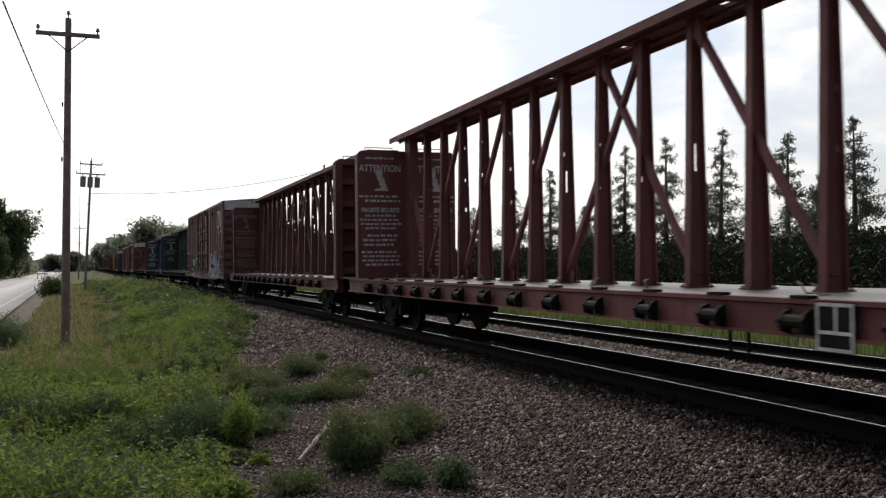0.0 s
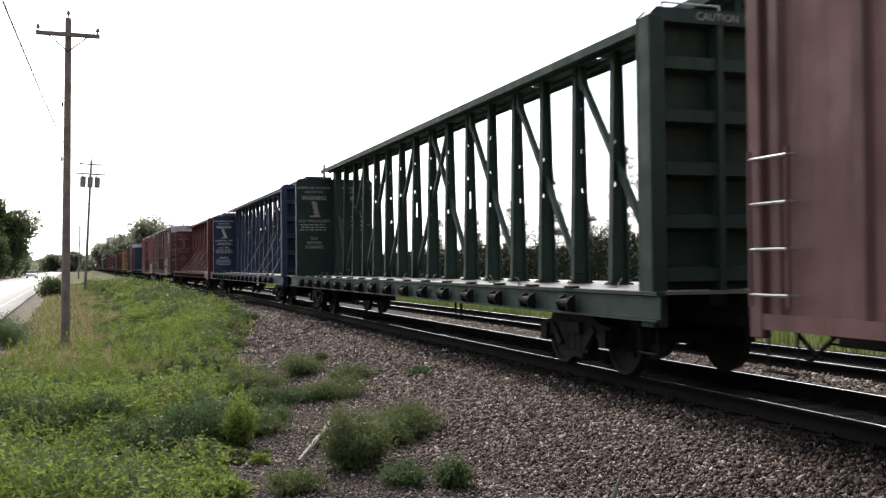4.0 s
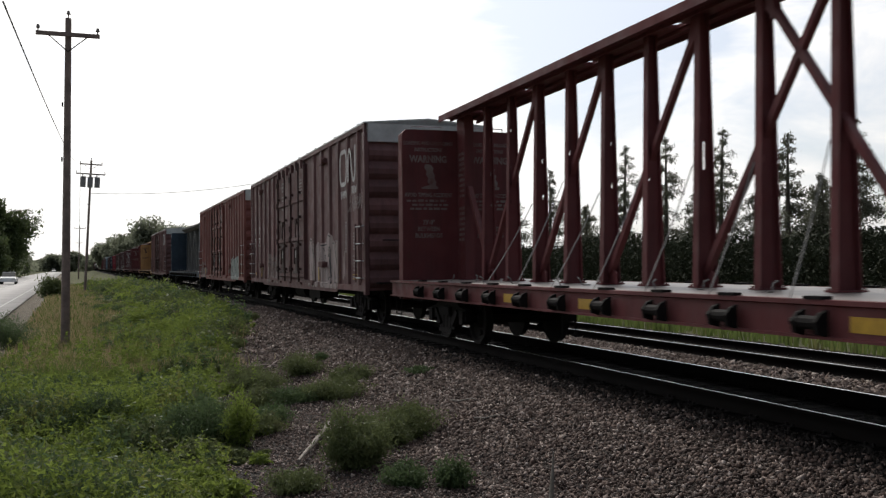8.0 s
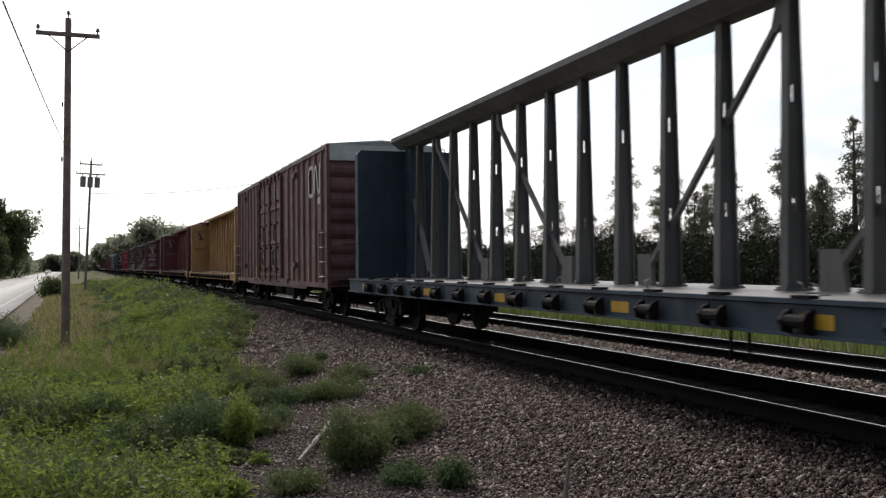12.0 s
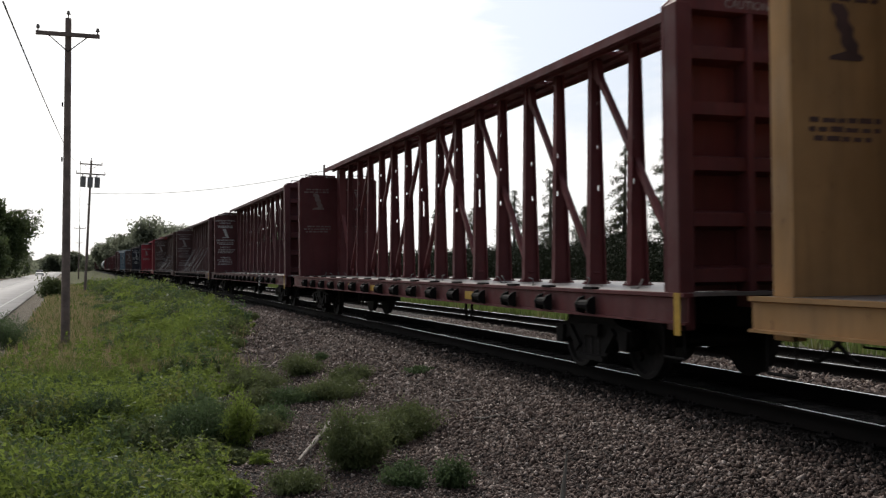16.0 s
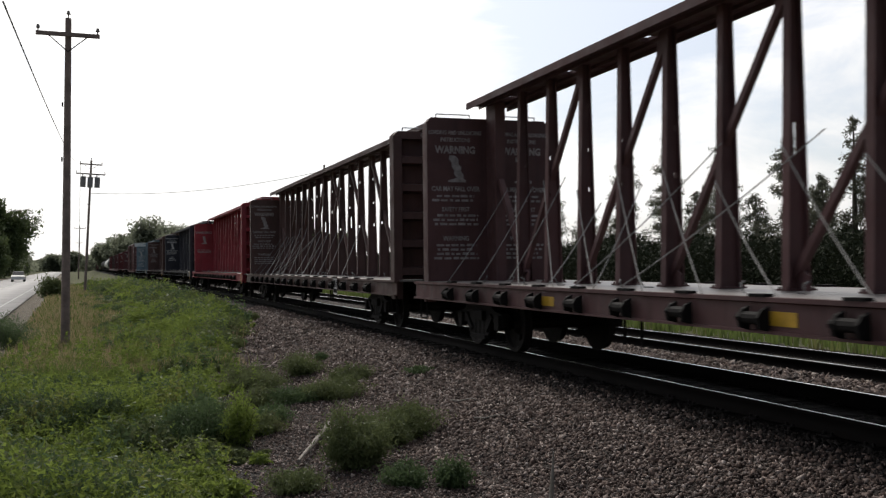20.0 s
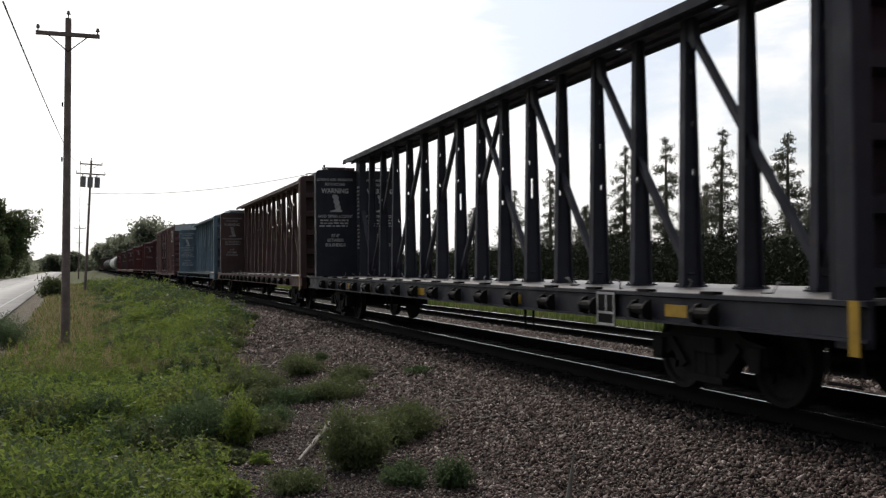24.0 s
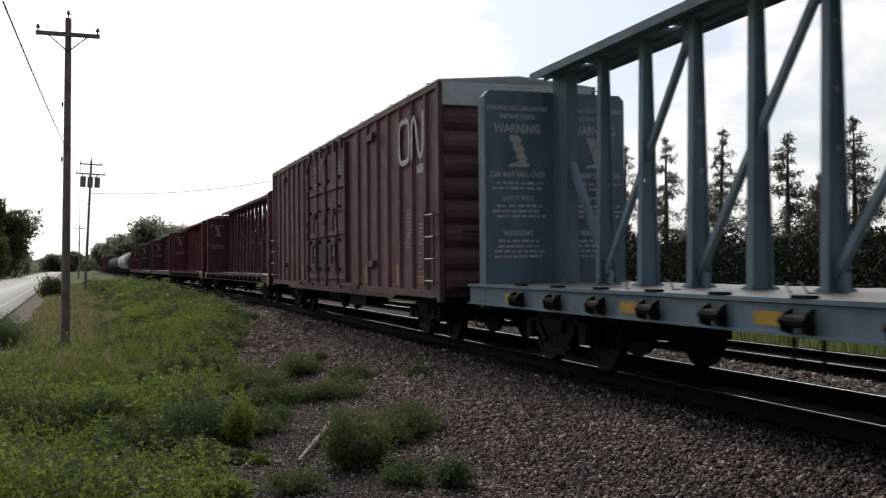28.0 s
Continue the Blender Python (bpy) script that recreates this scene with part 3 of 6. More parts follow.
def fill_diag(span):
    def fill(bm):
        # from the head of one post down to the foot of another, held by thin plates
        s = 1 if span > 0 else -1
        bar(bm, (0, 0.06 * s, CHORD_Z - 0.12), (0, span, DECK_Z + 0.14), 0.085, 0.085)
        prism(bm, [(0.0, CHORD_Z - 0.01), (0.17 * s, CHORD_Z - 0.01), (0.20 * s, CHORD_Z - 0.14), (0.27 * s, CHORD_Z - 0.38), (0.20 * s, CHORD_Z - 0.42), (0.10 * s, CHORD_Z - 0.30), (0.0, CHORD_Z - 0.26)], "x", -0.05, 0.05)
        prism(bm, [(span, DECK_Z), (span - 0.22 * s, DECK_Z), (span - 0.22 * s, DECK_Z + 0.16), (span, DECK_Z + 0.30)], "x", -0.012, 0.012)
    return fill


def fill_long_diag(bm):
    """The slim brace of the slotted car, with broad eyes at both ends."""
    bar(bm, (0, 0.25, CHORD_Z - 0.42), (0, 3.1, DECK_Z + 0.30), 0.07, 0.07)
    prism(bm, [(0.02, CHORD_Z - 0.05), (0.26, CHORD_Z - 0.05), (0.30, CHORD_Z - 0.22), (0.40, CHORD_Z - 0.55), (0.30, CHORD_Z - 0.58), (0.12, CHORD_Z - 0.40), (0.03, CHORD_Z - 0.24)], "x", -0.04, 0.04)
    prism(bm, [(3.02, DECK_Z), (3.42, DECK_Z), (3.42, DECK_Z + 0.44), (3.10, DECK_Z + 0.44)], "x", -0.03, 0.03)


def fill_chord(bm):
    w, t = 0.43, 0.05
    z0, z1, end = CHORD_Z, CHORD_Z + t, INNER + 0.05
    box(bm, -w, -end, z0, -0.12, end, z1)
    box(bm, 0.12, -end, z0, w, end, z1)
    edges = [-end]
    for k in range(-4, 5):
        edges += [k * 2.5 - 0.14, k * 2.5 + 0.14]
    edges.append(end)
    for a, b in zip(edges[::2], edges[1::2]):
        box(bm, -0.12, a, z0, 0.12, b, z1)
    for s in (-1, 1):
        box(bm, s * w - 0.012, -end, z0 - 0.07, s * w + 0.012, end, z1 + 0.004)
        box(bm, s * 0.17 - 0.012, -end, z0 - 0.05, s * 0.17 + 0.012, end, z0)


def fill_deep_chord(bm):
    # the slotted car's chord: a box with deep sides
    w, end = 0.40, INNER + 0.05
    prism(bm, [(-w, CHORD_Z + 0.05), (w, CHORD_Z + 0.05), (w, CHORD_Z - 0.05), (0.16, CHORD_Z - 0.22), (-0.16, CHORD_Z - 0.22), (-w, CHORD_Z - 0.05)], "y", -end, end)


def fill_sheet(bm):
    # the bulkhead's inner sheet, its upper corners cut
    w, c = 1.28, 0.09
    prism(bm, [(-w, DECK_Z), (w, DECK_Z), (w, HEAD_Z - c), (w - c, HEAD_Z), (-w + c, HEAD_Z), (-w, HEAD_Z - c)], "y", -0.02, 0.02)


def fill_end_post(bm):
    box(bm, -0.09, 0.0, 0.72, 0.09, 0.26, HEAD_Z - 0.09)
    soften(bm, 0.012)


def fill_end_rib(bm):
    prism(bm, [(0.0, -0.11), (0.21, -0.07), (0.21, 0.07), (0.0, 0.11)], "x", -1.11, 1.11)


def fill_head_cap(bm):
    prism(bm, [(-1.27, HEAD_Z - 0.10), (-1.18, HEAD_Z), (1.18, HEAD_Z), (1.27, HEAD_Z - 0.10), (1.17, HEAD_Z - 0.16), (-1.17, HEAD_Z - 0.16)], "y", 0.0, 0.24)


def fill_grab(bm):
    rod(bm, (-0.35, 0, 0), (-0.35, 0, 0.09), 0.012, n=6)
    rod(bm, (0.35, 0, 0), (0.35, 0, 0.09), 0.012, n=6)
    rod(bm, (-0.35, 0, 0.09), (0.35, 0, 0.09), 0.012, n=6)


def fill_panel(bm):
    # solid web of the beam next to a bulkhead, with a stiffener
    box(bm, -0.05, 0.0, DECK_Z, 0.05, 0.62, CHORD_Z)


def fill_sill(bm):
    # a channel: flanges above and below a set-back web
    prism(bm, [(0.0, 0.79), (0.0, 0.815), (0.05, 0.82), (0.05, 1.065), (0.0, 1.08), (0.0, 1.121), (0.12, 1.121), (0.12, 1.085), (0.075, 1.08), (0.075, 0.79)], "y", -HALF, HALF)


def fill_winch(bm):
    rod(bm, (-0.04, -0.14, 0.89), (-0.04, 0.14, 0.89), 0.06, n=10)
    for y in (-0.16, 0.12):
        prism(bm, [(0.02, 1.0), (-0.06, 0.97), (-0.11, 0.90), (-0.09, 0.80), (0.02, 0.77)], "y", y, y + 0.04)
    rod(bm, (-0.04, 0.16, 0.89), (-0.04, 0.22, 0.89), 0.04, n=8)
    box(bm, -0.01, -0.12, 1.082, 0.10, 0.12, 1.11)


def fill_tie_down(bm):
    # a slack ratchet hook left standing on the deck
    rod(bm, (0.0, 0.0, 0.0), (0.05, 0.06, 0.13), 0.012, n=5)
    rod(bm, (0.05, 0.06, 0.13), (0.12, 0.02, 0.17), 0.016, n=5)
    rod(bm, (0.0, 0.0, 0.012), (-0.14, -0.05, 0.012), 0.012, n=5)


def fill_bearer(bm):
    prism(bm, [(-1.36, 1.08), (1.36, 1.08), (1.36, 0.90), (0.35, 0.70), (-0.35, 0.70), (-1.36, 0.90)], "y", -0.02, 0.02)
    box(bm, -0.35, -0.10, 0.68, 0.35, 0.10, 0.70)


def fill_centre_sill(bm):
    box(bm, -0.24, -HALF - 0.15, 0.70, 0.24, HALF + 0.15, 1.08)
    for y in (-4.6, -4.3, 3.1, 3.5):
        rod(bm, (-1.2, y, 0.98), (-1.2, y, 0.46), 0.022, n=6)


def fill_deck(bm):
    box(bm, -1.315, -HALF + 0.02, 1.085, 1.315, HALF - 0.02, DECK_Z - 0.004)


def fill_plate(w, h):
    def fill(bm):
        box(bm, -0.004, -w / 2, -h / 2, 0.0, w / 2, h / 2)
    return fill


def plate(parent, x, y, z, w, h, material, name="reflector", label=""):
    return piece(name, mesh_of("plate_%.3f_%.3f" % (w, h), fill_plate(w, h)), material, parent, pose(x, y, z), label)


FACE_IN, FACE_SIDE = (90, 0, 0), (90, 0, -90)


def bars_of_text(parent, y, x0, z, w, rows, rnd, material, h=0.05, gap=0.085, rot=FACE_IN, name="small_print"):
    """Lines too worn to read: rows of short bars of uneven length."""
    bm = bmesh.new()
    for r in range(rows):
        u, end = -w / 2 * rnd.uniform(0.7, 1.0), w / 2 * rnd.uniform(0.7, 1.0)
        while u < end:
            n = rnd.uniform(0.05, 0.16)
            box(bm, u, -r * gap, 0, min(u + n, end), -r * gap + h * rnd.uniform(0.75, 1.0), 0.002)
            u += n + rnd.uniform(0.025, 0.045)
    ob = part(name, bm, material, parent)
    ob.matrix_basis = pose(x0, y, z, *rot)
    return ob


def pictogram(parent, x, y, z, material, kind):
    """The tilted car of the warning: a leaning stack of blocks over a base with two wheels."""
    bm = bmesh.new()
    lean = 0.34 if kind else 0.22
    way = [(0.12 - lean * 0.098 * i, 0.085 * i - 0.07, 0.085 + 0.045 * (i % 2)) for i in range(7)]
    right = [(u + w, v) for u, v, w in way]
    left = [(u - w, v + 0.012) for u, v, w in way]
    prism(bm, right + left[::-1] + [(-0.06, -0.085), (-0.20, -0.12), (-0.20, -0.16), (0.26, -0.16), (0.28, -0.11)], "z", 0, 0.002)
    ob = part("pictogram", bm, material, parent)
    ob.matrix_basis = pose(x, y, z + 0.06, *FACE_IN) @ Matrix.Diagonal((0.78, 0.86, 1, 1))


def notice(bulk, y, style, rnd, material):
    """The loading notice painted on a bulkhead's inner sheet, once on each side of the beam."""
    for x in (-0.70, 0.70):
        if style == "plain":
            bars_of_text(bulk, y, x, 3.9, 0.9, 2, rnd, material)
            pictogram(bulk, x, y, 3.35, material, True)
            bars_of_text(bulk, y, x, 2.7, 0.9, 3, rnd, material)
            continue
        if style == "attention":
            bars_of_text(bulk, y, x, 4.1, 0.9, 1, rnd, material)
            words("ATTENTION", 0.24, material, bulk, pose(x, y, 3.86, *FACE_IN), bold=0.006, squeeze=0.8)
            pictogram(bulk, x, y, 3.38, material, True)
            bars_of_text(bulk, y, x, 3.14, 1.1, 2, rnd, material, h=0.06, gap=0.115)
            words("PRIORITE SECURITE", 0.15, material, bulk, pose(x, y, 2.82, *FACE_IN), bold=0.006, squeeze=0.75)
            bars_of_text(bulk, y, x, 2.66, 1.1, 4, rnd, material, h=0.055, gap=0.105)
            bars_of_text(bulk, y, x, 2.16, 0.95, 3, rnd, material, h=0.06, gap=0.115)
            bars_of_text(bulk, y, x, 1.75, 1.1, 4, rnd, material, h=0.055, gap=0.105)
            continue
        if style == "red":
            words("WARNING", 0.22, material, bulk, pose(x, y, 3.72, *FACE_IN), bold=0.006)
            pictogram(bulk, x, y, 3.05, material, False)
            bars_of_text(bulk, y, x, 2.55, 1.0, 3, rnd, material)
            continue
        words("LOADING AND UNLOADING", 0.11, material, bulk, pose(x, y, 4.02, *FACE_IN), bold=0.003, squeeze=0.75)
        words("INSTRUCTIONS", 0.11, material, bulk, pose(x, y, 3.88, *FACE_IN), bold=0.003, squeeze=0.8)
        words("WARNING", 0.20, material, bulk, pose(x, y, 3.68, *FACE_IN), bold=0.008, squeeze=0.85)
        pictogram(bulk, x, y, 3.13, material, style == "fall")
        if style == "fall":
            words("CAR MAY FALL OVER", 0.13, material, bulk, pose(x, y, 2.92, *FACE_IN), bold=0.004, squeeze=0.8)
            bars_of_text(bulk, y, x, 2.76, 1.0, 2, rnd, material)
            words("SAFETY FIRST", 0.12, material, bulk, pose(x, y, 2.52, *FACE_IN), bold=0.003, squeeze=0.8)
            bars_of_text(bulk, y, x, 2.38, 1.05, 3, rnd, material)
            words("WARNING", 0.13, material, bulk, pose(x, y, 1.95, *FACE_IN), bold=0.004, squeeze=0.85)
            bars_of_text(bulk, y, x, 1.80, 0.95, 4, rnd, material)
        else:
            words("AVOID TIPPING ACCIDENT", 0.12, material, bulk, pose(x, y, 2.92, *FACE_IN), bold=0.003, squeeze=0.72)
            bars_of_text(bulk, y, x, 2.78, 1.0, 3, rnd, material)
            for i, w in enumerate(("73'-0\"", "BETWEEN", "BULKHEADS")):
                words(w, 0.13, material, bulk, pose(x, y, 2.34 - 0.14 * i, *FACE_IN), bold=0.004, squeeze=0.85)


def add_bulkhead(car, end, paint, style, rnd, ink):
    """end -1 leads, 1 trails; the frame with its ribs faces outwards."""
    turn = pose(0, end * INNER, 0) @ (pose(0, 0, 0) if end > 0 else pose(0, 0, 0, 0, 0, 180) @ Matrix.Diagonal((1.085, 1, 1, 1)))
    bulk = piece("bulkhead", mesh_of("bulkhead_sheet", fill_sheet), paint, car, turn)
    for s in (-1, 1):
        piece("end_post", mesh_of("end_post", fill_end_post), paint, bulk, pose(s * 1.19, 0.02, 0))
    for z in (1.30, 1.90, 2.50, 3.10, 3.70):
        piece("rib", mesh_of("end_rib", fill_end_rib), paint, bulk, pose(0, 0.02, z))
    for x in (-0.42, 0.42):
        piece("end_stud", mesh_of("end_stud", lambda bm: box(bm, -0.035, 0.0, 0.95, 0.035, 0.245, HEAD_Z - 0.17)), paint, bulk, pose(x, 0.02, 0))
    piece("cap", mesh_of("head_cap", fill_head_cap), paint, bulk, pose(0, 0.021, 0))
    for x in (-0.7, 0.7):
        piece("grab_rail", mesh_of("grab", fill_grab), M_GALV, bulk, pose(x, 0.13, HEAD_Z))
    if style and end < 0:
        words("CAUTION", 0.13, M_DIMSTENCIL, bulk, pose(0.45, 0.264, HEAD_Z - 0.08, 90, 0, 180), squeeze=0.9)
    if style and end > 0:
        notice(bulk, -0.0225, style, rnd, ink)
    return bulk


def centerbeam(lead, paint, label, style="tip", ink=None, straps=(), mark="", panel_text=False, plates=(-8.75, -4.4, 0.3, 5.3, 9.6), placard=None, full=True, frame_paint=None, slots=False):
    """A centre-beam lumber flatcar whose leading bulkhead stands at the distance lead on the train."""
    mid = lead + HALF + 0.05
    rnd = random.Random(int(lead * 10))
    ink = ink or M_DIMSTENCIL
    frame_paint = frame_paint or paint
    car = tagged(new("centerbeam_flatcar"), label, "freight car", "cars of the train")
    ROLLING.append((car, mid))
    piece("deck", mesh_of("deck", fill_deck), M_DECK, car, label="bleached dusty deck plate, sky sheen in its pale colour")
    for s in (-1, 1):
        piece("side_sill", mesh_of("side_sill", fill_sill), paint, car, pose(s * 1.44, 0, 0, 0, 0, 0 if s < 0 else 180))
    piece("centre_sill", mesh_of("centre_sill", fill_centre_sill), M_IRON, car)
    for i in range(8):
        piece("crossbearer", mesh_of("bearer", fill_bearer), M_IRON, car, pose(0, -7.0 + 2.0 * i, 0))
    for e in (-1, 1):
        add_bulkhead(car, e, paint, style, rnd, ink)
        web = piece("beam_web", mesh_of("beam_web", fill_panel), paint, car, pose(0, e * (INNER - 0.02), 0, 0, 0, 180 if e > 0 else 0))
        for y in (0.60,):
            piece("stiffener", mesh_of("web_stiffener", lambda bm: box(bm, -0.10, -0.025, DECK_Z, 0.10, 0.025, CHORD_Z - 0.01)), paint, web, pose(0, y, 0))
        if panel_text and e > 0:
            bars_of_text(web, 0.31, 0.055, 3.75, 0.40, 9, rnd, ink, rot=(90, 0, 90), gap=0.11, h=0.065)
            bars_of_text(web, 0.31, 0.055, 2.60, 0.40, 7, rnd, ink, rot=(90, 0, 90), gap=0.11, h=0.065)
        for i, y in enumerate(POSTS):
            kind = "slot" if i == 1 else "left" if i % 2 == 0 else "right"
            if slots:
                up = piece("post", mesh_of("post_double", fill_post("double")), frame_paint, car, pose(0, e * (y + 0.625), 0))
            else:
                up = piece("post", mesh_of("post_" + kind, fill_post(kind)), frame_paint, car, pose(0, e * y, 0))
            if full:
                piece("foot_plate", mesh_of("post_foot", fill_foot), frame_paint, up)
        piece("knee_brace", mesh_of("knee", lambda bm: bar(bm, (0, 0.62, 3.05), (0, 1.85, DECK_Z + 0.15), 0.10, 0.10)), frame_paint, car, pose(0, e * (INNER - 0.02), 0, 0, 0, 180 if e > 0 else 0))
        if not slots:
            for i in (1, 3, 5):
                piece("diagonal_brace", mesh_of("diagonal", fill_diag(2.5)), frame_paint, car, pose(0, e * POSTS[i], 0, 0, 0, 0 if e > 0 else 180))
            piece("diagonal_brace", mesh_of("diagonal", fill_diag(2.5)), frame_paint, car, pose(0, -e * POSTS[0], 0, 0, 0, 0 if e > 0 else 180))
        add_truck(car, e * (HALF - 2.75), mid)
        piece("coupler", mesh_of("coupler", fill_coupler), M_IRON, car, pose(0, e * (HALF + 0.1), 0, 0, 0, 0 if e < 0 else 180))
        for s in (-1, 1):
            piece("step", mesh_of("step", fill_step), M_IRON, car, pose(s * 1.34, e * (HALF - 0.35), 0.78))
    if slots:
        piece("post", mesh_of("post_double", fill_post("double")), frame_paint, car)
        for y, turn in ((-3.85, 0), (5.1, 180), (-7.6, 0), (8.85, 180)):
            piece("diagonal_brace", mesh_of("long_diagonal", fill_long_diag), frame_paint, car, pose(0, y, 0, 0, 0, turn))
    piece("top_chord", mesh_of("deep_chord", fill_deep_chord) if slots else mesh_of("chord", fill_chord), frame_paint, car)
    if full:
        for s in (-1, 1):
            for i in range(16):
                piece("winch", mesh_of("winch", fill_winch), M_IRON, car, pose(s * 1.44, -9.4 + 1.25 * i, 0.04, 0, 0, 0 if s < 0 else 180))
        for i, y in enumerate(POSTS):
            for e in (-1, 1):
                piece("tie_down", mesh_of("tie_down", fill_tie_down), M_STRAP, car, pose(-0.62 - 0.3 * (i % 3), e * y + 0.35 * (-1) ** i, DECK_Z, 0, 0, 40 * i) @ Matrix.Scale(0.7, 4))
        if plates:
            for y in plates:
                plate(car, -1.394, y, 0.93, 0.42, 0.13, M_YELLOW)
            plate(car, -1.4435, -HALF + 0.12, 0.90, 0.12, 0.45, M_YELLOW)
        for a, b in straps:
            bm = bmesh.new()
            top, end = Vector((-0.15, a, 2.3 + 0.6 * rnd.random())), Vector((-1.36, b, DECK_Z))
            tube(bm, [top.lerp(end, k / 6) - Vector((0, 0, 0.22 * (k / 6) * (1 - k / 6))) for k in range(7)], [0.008] * 7, 5)
            part("strap", bm, M_STRAP, car)
        if mark:
            for w, y in mark:
                if w:
                    words(w, 0.24, M_STENCIL, car, pose(-1.3945, y, 0.92, *FACE_SIDE), name="number", bold=0.006)
                else:
                    for k in (-0.17, 0.0, 0.17):
                        plate(car, -1.3935, y + k, 0.92, 0.11, 0.15, M_DIMSTENCIL, "owner_mark")
        if placard is not None:
            board = plate(car, -1.452, placard, 0.90, 0.46, 0.42, M_IRON, "placard")
            bm = bmesh.new()
            for u0, v0, u1, v1 in ((-0.22, -0.2, 0.22, -0.17), (-0.22, 0.17, 0.22, 0.2), (-0.22, -0.17, -0.19, 0.17), (0.19, -0.17, 0.22, 0.17), (-0.19, -0.06, 0.19, -0.03), (-0.03, -0.03, 0.0, 0.17)):
                box(bm, -0.007, u0, v0, -0.005, u1, v1)
            part("placard_frame", bm, M_STENCIL, board)
    return car


# -- boxcar --
BOX_L, BOX_W, EAVE_Z, SILL_Z = 18.6, 1.55, 4.72, 0.86


def fill_box_body(bm):
    h, w = BOX_L / 2, BOX_W - 0.06
    prism(bm, [(-w, SILL_Z), (w, SILL_Z), (w, EAVE_Z - 0.02), (-w, EAVE_Z - 0.02)], "y", -h + 0.08, h - 0.08)


def fill_box_rib(bm):
    prism(bm, [(0.0, -0.10), (-0.06, -0.055), (-0.06, 0.055), (0.0, 0.10)], "z", SILL_Z + 0.12, EAVE_Z - 0.08)


def fill_box_sill(bm):
    h = BOX_L / 2
    box(bm, -0.065, -h, SILL_Z - 0.02, 0.0, h, SILL_Z + 0.12)
    prism(bm, [(-h + 2.9, SILL_Z - 0.02), (h - 2.9, SILL_Z - 0.02), (h - 3.2, SILL_Z - 0.10), (-h + 3.2, SILL_Z - 0.10)], "x", -0.045, -0.02)


def fill_box_plate(bm):
    h = BOX_L / 2
    box(bm, -0.07, -h, EAVE_Z - 0.10, 0.0, h, EAVE_Z)


def fill_corner_post(bm):
    box(bm, -0.075, -0.09, SILL_Z - 0.1, 0.03, 0.09, EAVE_Z)
    soften(bm, 0.012)


def fill_roof(bm):
    h, w = BOX_L / 2, BOX_W + 0.02
    prism(bm, [(-w, EAVE_Z), (-w, EAVE_Z + 0.03), (0, EAVE_Z + 0.16), (w, EAVE_Z + 0.03), (w, EAVE_Z)], "y", -h, h)
    for i in range(15):
        y = -h + (i + 0.5) * BOX_L / 15
        prism(bm, [(-w, EAVE_Z + 0.03), (-w, EAVE_Z + 0.06), (0, EAVE_Z + 0.19), (w, EAVE_Z + 0.06), (w, EAVE_Z + 0.03), (0, EAVE_Z + 0.16)], "y", y - 0.03, y + 0.03)


def fill_end_panel(bm):
    # one pressed corrugation of the end wall
    prism(bm, [(0.0, 0.0), (-0.035, 0.04), (-0.075, 0.12), (-0.075, 0.24), (-0.02, 0.36), (0.0, 0.40)], "x", -BOX_W + 0.10, BOX_W - 0.10)


def fill_end_cap(bm):
    prism(bm, [(-BOX_W + 0.06, EAVE_Z - 0.42), (BOX_W - 0.06, EAVE_Z - 0.42), (BOX_W - 0.04, EAVE_Z), (0, EAVE_Z + 0.12), (-BOX_W + 0.04, EAVE_Z)], "y", -0.09, 0.0)


def fill_door(bm):
    # plug door: sheet with a raised frame and pressed panels
    w, z0, z1 = 1.19, SILL_Z + 0.18, EAVE_Z - 0.22
    box(bm, -0.05, -w, z0, 0.0, w, z1)


def fill_door_bar(bm):
    prism(bm, [(-0.05, -0.075), (-0.115, -0.05), (-0.115, 0.05), (-0.05, 0.075)], "y", -1.19, 1.19)


def fill_door_rod(bm):
    rod(bm, (-0.13, 0, SILL_Z + 0.10), (-0.13, 0, EAVE_Z - 0.14), 0.024, n=8)
    for z in (1.35, 2.1, 2.95, 3.7):
        box(bm, -0.15, -0.045, z - 0.04, -0.05, 0.045, z + 0.04)


def fill_door_lock(bm):
    box(bm, -0.10, -0.18, -0.42, -0.05, 0.18, 0.58)
    soften(bm, 0.015)
    box(bm, -0.13, -0.40, -0.40, -0.05, 0.40, -0.33)
    rod(bm, (-0.10, 0.0, 0.66), (-0.10, 0.0, 1.22), 0.02, n=6)
    box(bm, -0.12, -0.10, 1.14, -0.05, 0.10, 1.30)
    rod(bm, (-0.14, 0.0, -0.12), (-0.14, 0.0, 0.40), 0.022, n=6)
    rod(bm, (-0.16, -0.42, 0.38), (-0.16, 0.42, 0.38), 0.018, n=6)


def fill_door_track(bm):
    box(bm, -0.11, -3.7, -0.04, 0.0, 3.7, 0.03)
    for y in (-3.6, -1.8, 0.0, 1.8, 3.6):
        box(bm, -0.12, y - 0.05, -0.10, 0.0, y + 0.05, -0.04)


def fill_hanger(bm):
    prism(bm, [(-0.10, -0.10), (0.10, -0.10), (0.06, 0.16), (-0.06, 0.16)], "x", -0.14, -0.04)


def fill_tackle(bm):
    # the pull bracket between two ribs
    box(bm, -0.09, -0.42, -0.07, 0.0, 0.42, 0.07)
    rod(bm, (-0.16, -0.34, 0.0), (-0.06, -0.34, 0.0), 0.085, n=10)


def fill_ladder_rung(bm):
    rod(bm, (-0.10, -0.26, 0), (-0.10, 0.26, 0), 0.016, n=6)
    for y in (-0.26, 0.26):
        rod(bm, (-0.10, y, 0), (0.0, y, 0), 0.016, n=6)


